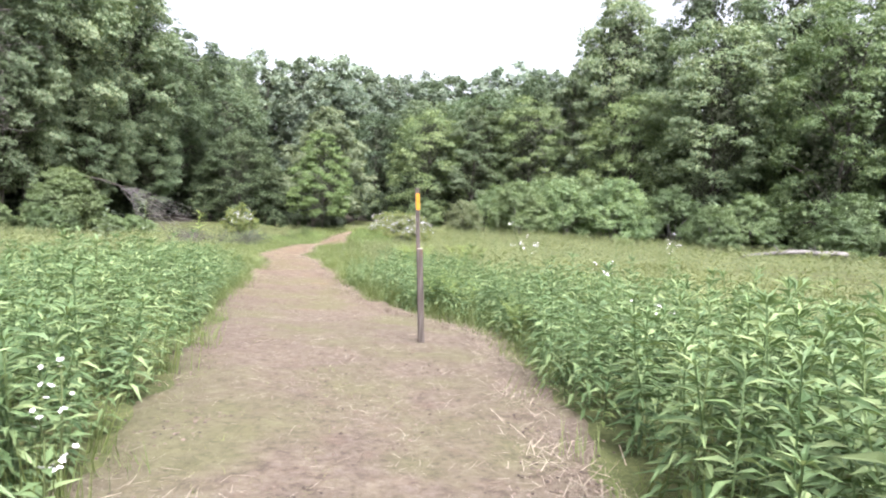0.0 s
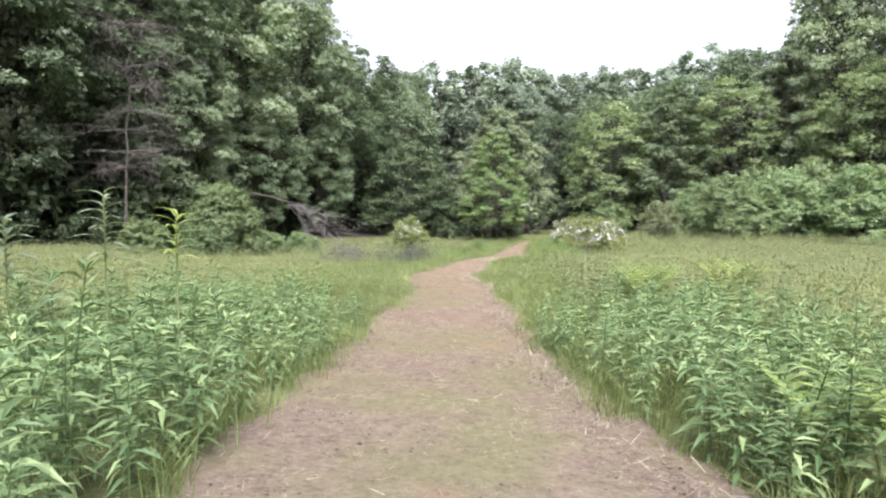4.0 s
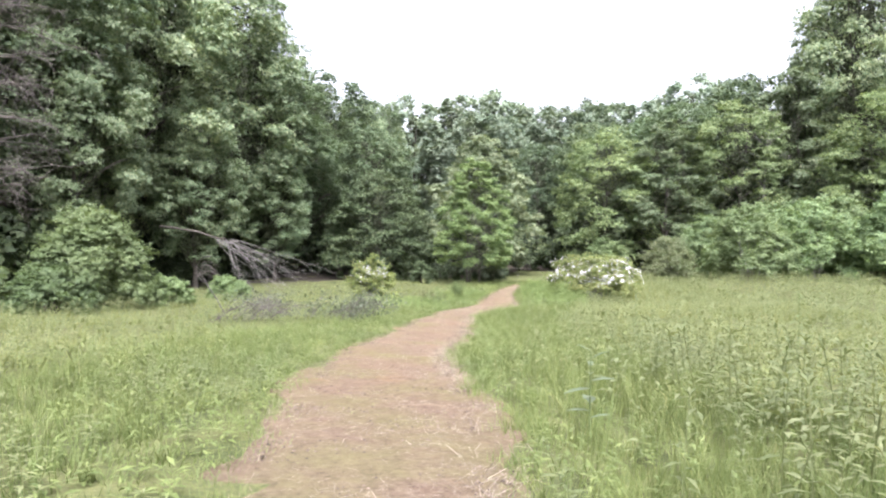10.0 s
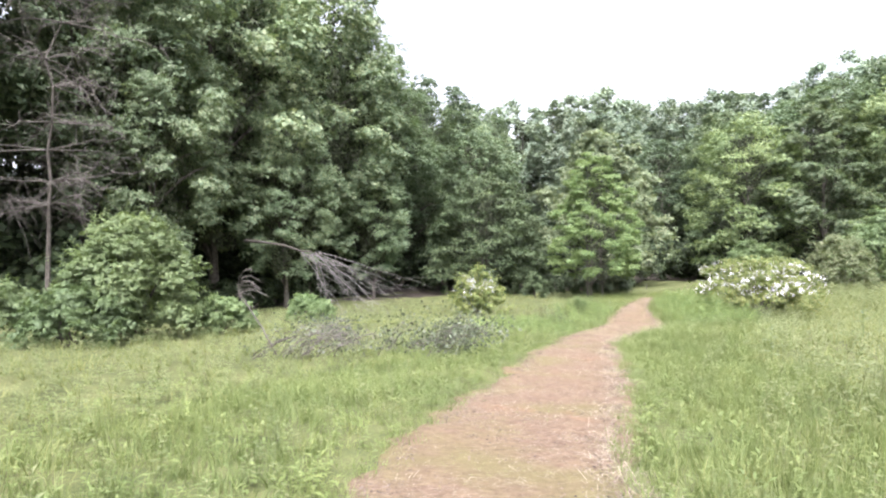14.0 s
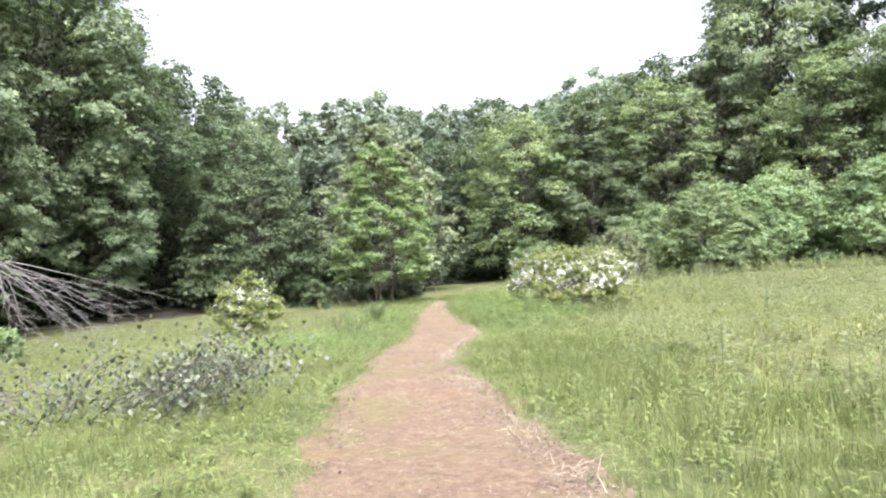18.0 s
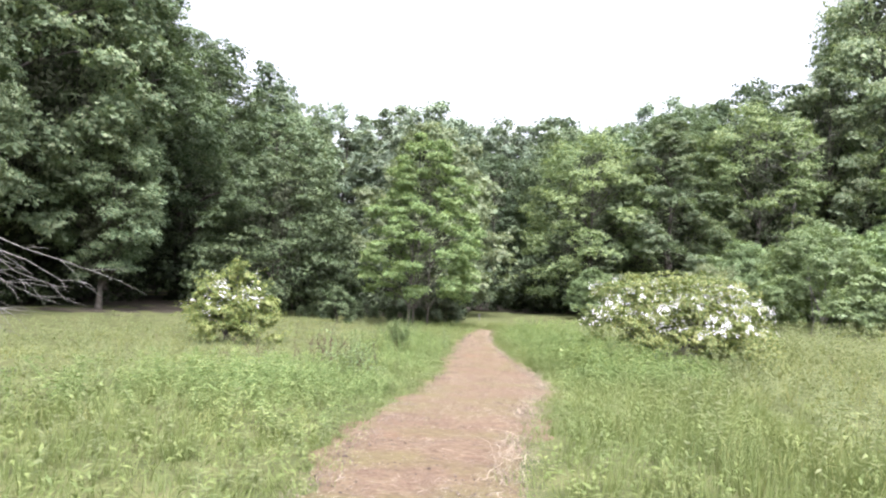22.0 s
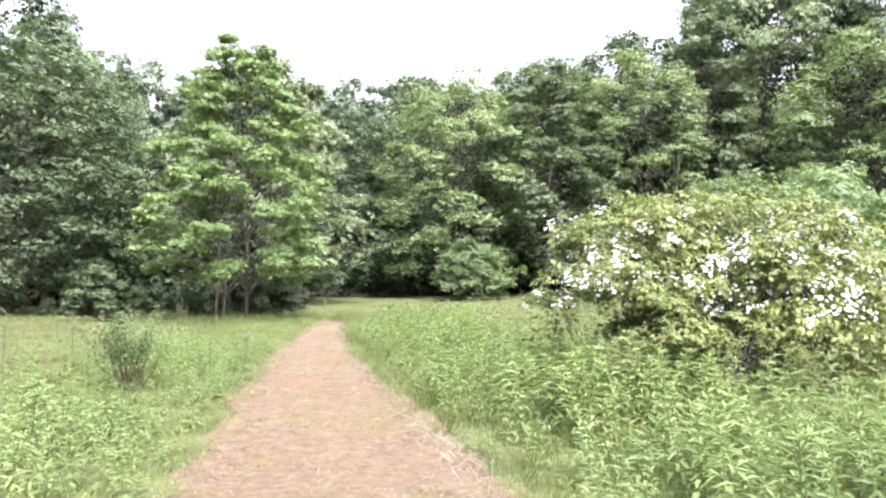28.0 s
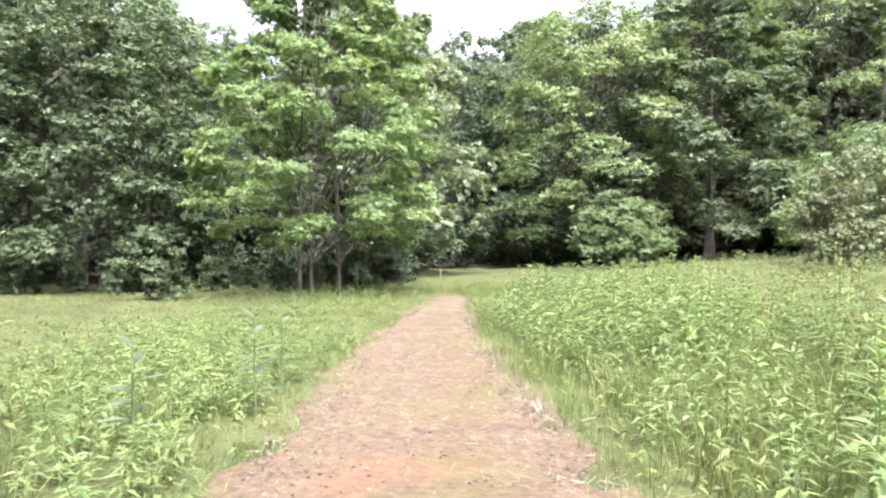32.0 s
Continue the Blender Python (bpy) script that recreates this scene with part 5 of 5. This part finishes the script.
def tall_plant(name, seed, x, y, h, n, leaf, w, mat, label, category="plant", lean=(0, 0), low=0.35, pairs=False, droop=0.3, rise=0.1):
    """One upright plant: a stem and each of its leaves."""
    r = np.random.default_rng(seed)
    ob = new(name)
    ob.matrix_basis = pose(x, y, float(land(x, y)))
    tagged(ob, label, category)
    k = np.linspace(0, 1, 7)
    c = np.stack([lean[0] * k ** 1.5, lean[1] * k ** 1.5, k * h - 0.02], -1)
    part("stem", tri_mesh("stem", *tube(c, np.linspace(0.007, 0.003, 7) * (1 + h * 0.3), 6), M_STEM, True), ob)
    for i in range(n):
        s = low + (1 - low) * (i / max(n - 1, 1))
        q = np.array([np.interp(s, k, c[:, j]) for j in range(3)])
        a = 2.4 * i + r.normal(0, 0.25) if not pairs else (i % 2) * math.pi + (i // 2) * 1.57 + r.normal(0, 0.15)
        al = np.array([[math.cos(a), math.sin(a), rise + 0.7 * s ** 4 + r.normal(0, 0.1)]])
        ln = leaf * r.uniform(0.8, 1.15) * (1 - 0.35 * max(0, s - 0.6) / 0.4)
        seg = 5
        u = np.linspace(0, 1, seg + 1)
        wid = w * np.sin(np.pi * np.clip(u, 0.04, 0.97)) ** 0.7
        zz = -droop * u ** 2
        tv = np.concatenate([np.stack([-wid, u, zz + 0.25 * wid], -1), np.stack([0 * u, u, zz], -1), np.stack([wid, u, zz + 0.25 * wid], -1)])
        m = seg + 1
        tf = []
        for j in range(seg):
            for b in (0, m):
                tf += [(b + j, b + m + j, b + m + j + 1), (b + j, b + m + j + 1, b + j + 1)]
        V, F = scatter(tv, np.array(tf), q[None], al, np.array([[0, 0, 1.0]]), np.array([ln]))
        part("leaf", tri_mesh("leaf", V, F, mat, True), ob)
    return ob


TALL = "tall weed stalk with drooping pointed leaves above the meadow"
tall_plant("weed_stalk", 201, -4.33, 8.17, 1.05, 20, 0.20, 0.13, M_MILKWEED, TALL, low=0.66, droop=0.95, rise=0.75)
tall_plant("weed_stalk", 202, -4.02, 8.57, 1.24, 22, 0.20, 0.13, M_MILKWEED, TALL, low=0.66, droop=0.95, rise=0.75)
tall_plant("weed_stalk", 203, -3.1, 8.06, 1.10, 16, 0.16, 0.13, M_FERN, "slim weed stalk with a leafy tuft on top", low=0.8, droop=0.8, rise=0.7)
for n, (x, y, h) in enumerate(((-8.95, 36.3, 0.70), (-8.8, 36.45, 0.78), (-8.68, 36.25, 0.66), (-8.9, 36.6, 0.74), (-8.6, 36.5, 0.60), (-9.1, 36.5, 0.62))):
    tall_plant("weed_stalk", 350 + n, x, y, h, 22, 0.13, 0.13, M_FORB, "dark green leafy weed standing among pale grass", low=0.25, droop=0.25)
tall_plant("weed_stalk", 204, -2.5, 4.6, 0.75, 15, 0.18, 0.11, M_FORB, TALL, low=0.4, droop=0.35)
tall_plant("weed_stalk", 205, -3.2, 5.6, 0.8, 15, 0.18, 0.11, M_FORB, TALL, low=0.4, droop=0.35)
for n, (x, y, h) in enumerate([(0.6, 20.4, 0.95), (1.6, 21.2, 1.0), (-0.6, 17.4, 0.8), (0.8, 18.2, 0.85), (2.6, 17.5, 0.9), (3.3, 24.0, 0.95), (0.2, 23.5, 0.85), (4.0, 14.0, 0.9), (3.0, 11.5, 0.85)]):
    tall_plant("weed_stalk", 210 + n, x, y, h, 18, 0.13, 0.13, M_FORB, "tall leafy weed standing over the meadow plants", low=0.4, droop=0.3)
for n, (x, y, h) in enumerate([(-5.2, 47.6, 0.78), (-4.6, 48.4, 0.86), (-4.1, 47.4, 0.80), (-3.4, 48.9, 0.92), (-2.7, 47.9, 0.84), (-5.6, 49.6, 0.76), (-4.9, 50.2, 0.88), (-2.2, 49.4, 0.90), (-3.9, 51.0, 0.82), (-6.1, 48.9, 0.70)]):
    tall_plant("weed_stalk", 320 + n, x, y, h, 18, 0.12, 0.14, M_FERN, "bright green leafy weed standing over the grass", low=0.35, droop=0.3)
MILK = "broad-leaved milkweed plant standing in the meadow"
for n, (x, y, h, c) in enumerate([(-3.5, 28.5, 0.68, 10), (-2.72, 16.9, 0.6, 10), (-8.6, 44.7, 0.58, 10), (-8.85, 43.9, 0.52, 10), (-11.6, 44.6, 0.75, 10), (-10.9, 44.9, 0.7, 10),
                                  (-8.75, 45.6, 0.55, 10), (-5.4, 43.4, 0.66, 10), (-4.9, 44.8, 0.75, 10), (-1.8, 31.5, 0.65, 10)]):
    tall_plant("milkweed", 230 + n, x, y, h, c, 0.15, 0.19, M_MILKWEED, MILK, low=0.3, pairs=True, droop=0.12)


def fern(seed, x, y, h):
    r = np.random.default_rng(seed)
    ob = new("fern")
    ob.matrix_basis = pose(x, y, float(land(x, y)))
    tagged(ob, "bright yellow-green fern with arching fronds", "fern", "ferns in the meadow")
    for n in range(7):
        a = 2 * math.pi * n / 7 + r.uniform(-0.3, 0.3)
        k = np.linspace(0, 1, 16)
        out = 0.55 * h * k ** 1.6
        c = np.stack([out * math.cos(a), out * math.sin(a), h * (k - 0.18 * k ** 3)], -1)
        pieces = [tube(c, np.linspace(0.005, 0.0015, 16), 4)]
        s = np.array([-math.sin(a), math.cos(a), 0])
        for side_ in (-1, 1):
            ln = 0.24 * h * np.sin(np.pi * np.clip(k[3:], 0.1, 0.97)) ** 0.8
            al = np.tile(s * side_, (13, 1)) + np.gradient(c, axis=0)[3:] * 6
            pieces.append(scatter(*lance_leaf(0.16, 0.1), c[3:], al, np.tile([0, 0, 1.0], (13, 1)), ln))
        part("frond", tri_mesh("frond", *join(pieces), M_FERN), ob)


for n, (x, y, h) in enumerate([(-0.05, 8.5, 0.60), (0.25, 8.15, 0.55), (0.75, 6.0, 0.45), (0.2, 12.6, 0.5), (-0.85, 13.6, 0.68), (-0.6, 13.95, 0.70), (-0.7, 13.3, 0.64), (0.3, 14.6, 0.72), (0.6, 14.9, 0.70), (0.95, 8.0, 0.5)]):
    fern(250 + n, x, y, 1.12 * h)


def flower_stalk(seed, x, y, h, lean, mat, label, heads=9, size=0.022, spread=0.09):
    r = np.random.default_rng(seed)
    ob = new("wildflower")
    ob.matrix_basis = pose(x, y, float(land(x, y)))
    tagged(ob, label, "flower", "wildflowers in the meadow")
    k = np.linspace(0, 1, 8)
    c = np.stack([lean[0] * k, lean[1] * k, h * k - 0.02], -1)
    part("stem", tri_mesh("stem", *tube(c, np.linspace(0.006, 0.003, 8), 5), M_STEM, True), ob)
    pos = []
    for n in range(heads):
        q = c[int(r.integers(5, 8))]
        t = q + np.array([*r.normal(0, spread, 2), r.uniform(0.02, 0.1)])
        part("twig", tri_mesh("twig", *tube([q, (q + t) / 2 + [0, 0, 0.01], t], [0.0025, 0.002, 0.0015], 4), M_STEM), ob)
        for _ in range(4):
            pos.append(t + r.normal(0, 0.018, 3))
    pos = np.array(pos)
    n = len(pos)
    up = unit(r.normal(0, 0.4, (n, 3)) + np.array([0, -0.3, 1]))
    V, F = scatter(*blossom(), pos, unit(np.cross(up, r.normal(size=(n, 3)))), up, size * r.uniform(0.8, 1.2, n))
    part("blossom", tri_mesh("blossom", V, F, mat), ob)
    m = 10
    s = r.uniform(0.2, 0.9, m)
    q = np.stack([np.interp(s, k, c[:, j]) for j in range(3)], -1)
    a = r.uniform(0, 6.28, m)
    V, F = scatter(*lance_leaf(0.14), q, np.stack([np.cos(a), np.sin(a), 0.3 + 0 * a], -1), np.tile([0, 0, 1.0], (m, 1)), np.full(m, 0.11))
    part("foliage", tri_mesh("foliage", V, F, M_FORB), ob)


WHITE = "slender stalk with clusters of small white flowers"
for n, (x, y, h, l) in enumerate([(1.05, 5.5, 1.05, (-0.52, -0.3)), (1.2, 4.9, 0.78, (0.05, 0)), (3.1, 9.0, 0.95, (0, 0)), (1.5, 11.0, 0.95, (-0.1, 0)),
                                  (-1.22, 2.05, 0.40, (0, 0)), (-1.12, 1.8, 0.32, (0, 0)), (3.8, 11.0, 1.0, (0, 0)), (-8.2, 35.7, 0.42, (0, 0)), (1.4, 4.2, 0.6, (0, 0)), (4.4, 13, 1.0, (0.1, 0))]):
    flower_stalk(270 + n, x, y, h, l, M_PETAL, WHITE, 1 if n == 7 else 3 if n in (4, 5) else 4, 0.007 if n == 7 else 0.010, 0.03 if n in (4, 5, 7) else 0.07)
for n, (x, y, h) in enumerate([(-5.2, 39.6, 0.34), (-4.9, 39.9, 0.36), (-5.4, 40.1, 0.34)]):
    flower_stalk(290 + n, x, y, h, (0, 0), M_YELLOW, "short stalk with small yellow flowers in the grass", 2, 0.005)

stems_bush = new("bare_stemmed_bush")
stems_bush.matrix_basis = pose(-9.5, 43.15, float(land(-9.5, 43.15))) @ Matrix.Scale(0.92, 4)
tagged(stems_bush, "upright bush of bare brown stems with leafy tops", "shrub")
r = np.random.default_rng(300)
for n in range(22):
    a = r.uniform(0, 6.28)
    o = r.uniform(0.12, 0.62)
    b = np.array([o * math.cos(a), o * math.sin(a), r.uniform(0.60, 0.92)])
    V, F = tube(twisted(r, (0.2 * b[0], 0.2 * b[1], -0.03), b, 0.02, 7, 0.035), np.linspace(0.005, 0.0025, 7), 5)
    part("stem", tri_mesh("stem", V, F, M_BROWNTWIG, True), stems_bush)
    m = 130
    pos = b * r.uniform(0.55, 1.05, m)[:, None] + r.normal(0, 0.05, (m, 3))
    V, F = scatter(*simple_leaf(0.28), pos, r.normal(size=(m, 3)) + [0, 0, 0.3], r.normal(0, 0.4, (m, 3)) + [0, 0, 1.0], r.uniform(0.025, 0.05, m))
    part("foliage", tri_mesh("foliage", V, F, M_SHRUB), stems_bush)

# the plan above is drawn at 1 : 1.3; bring it to metres
for ob in list(scene.objects):
    if ob.parent is None and ob.type in ("MESH", "EMPTY"):
        ob.matrix_basis = Matrix.Scale(PLAN, 4) @ ob.matrix_basis
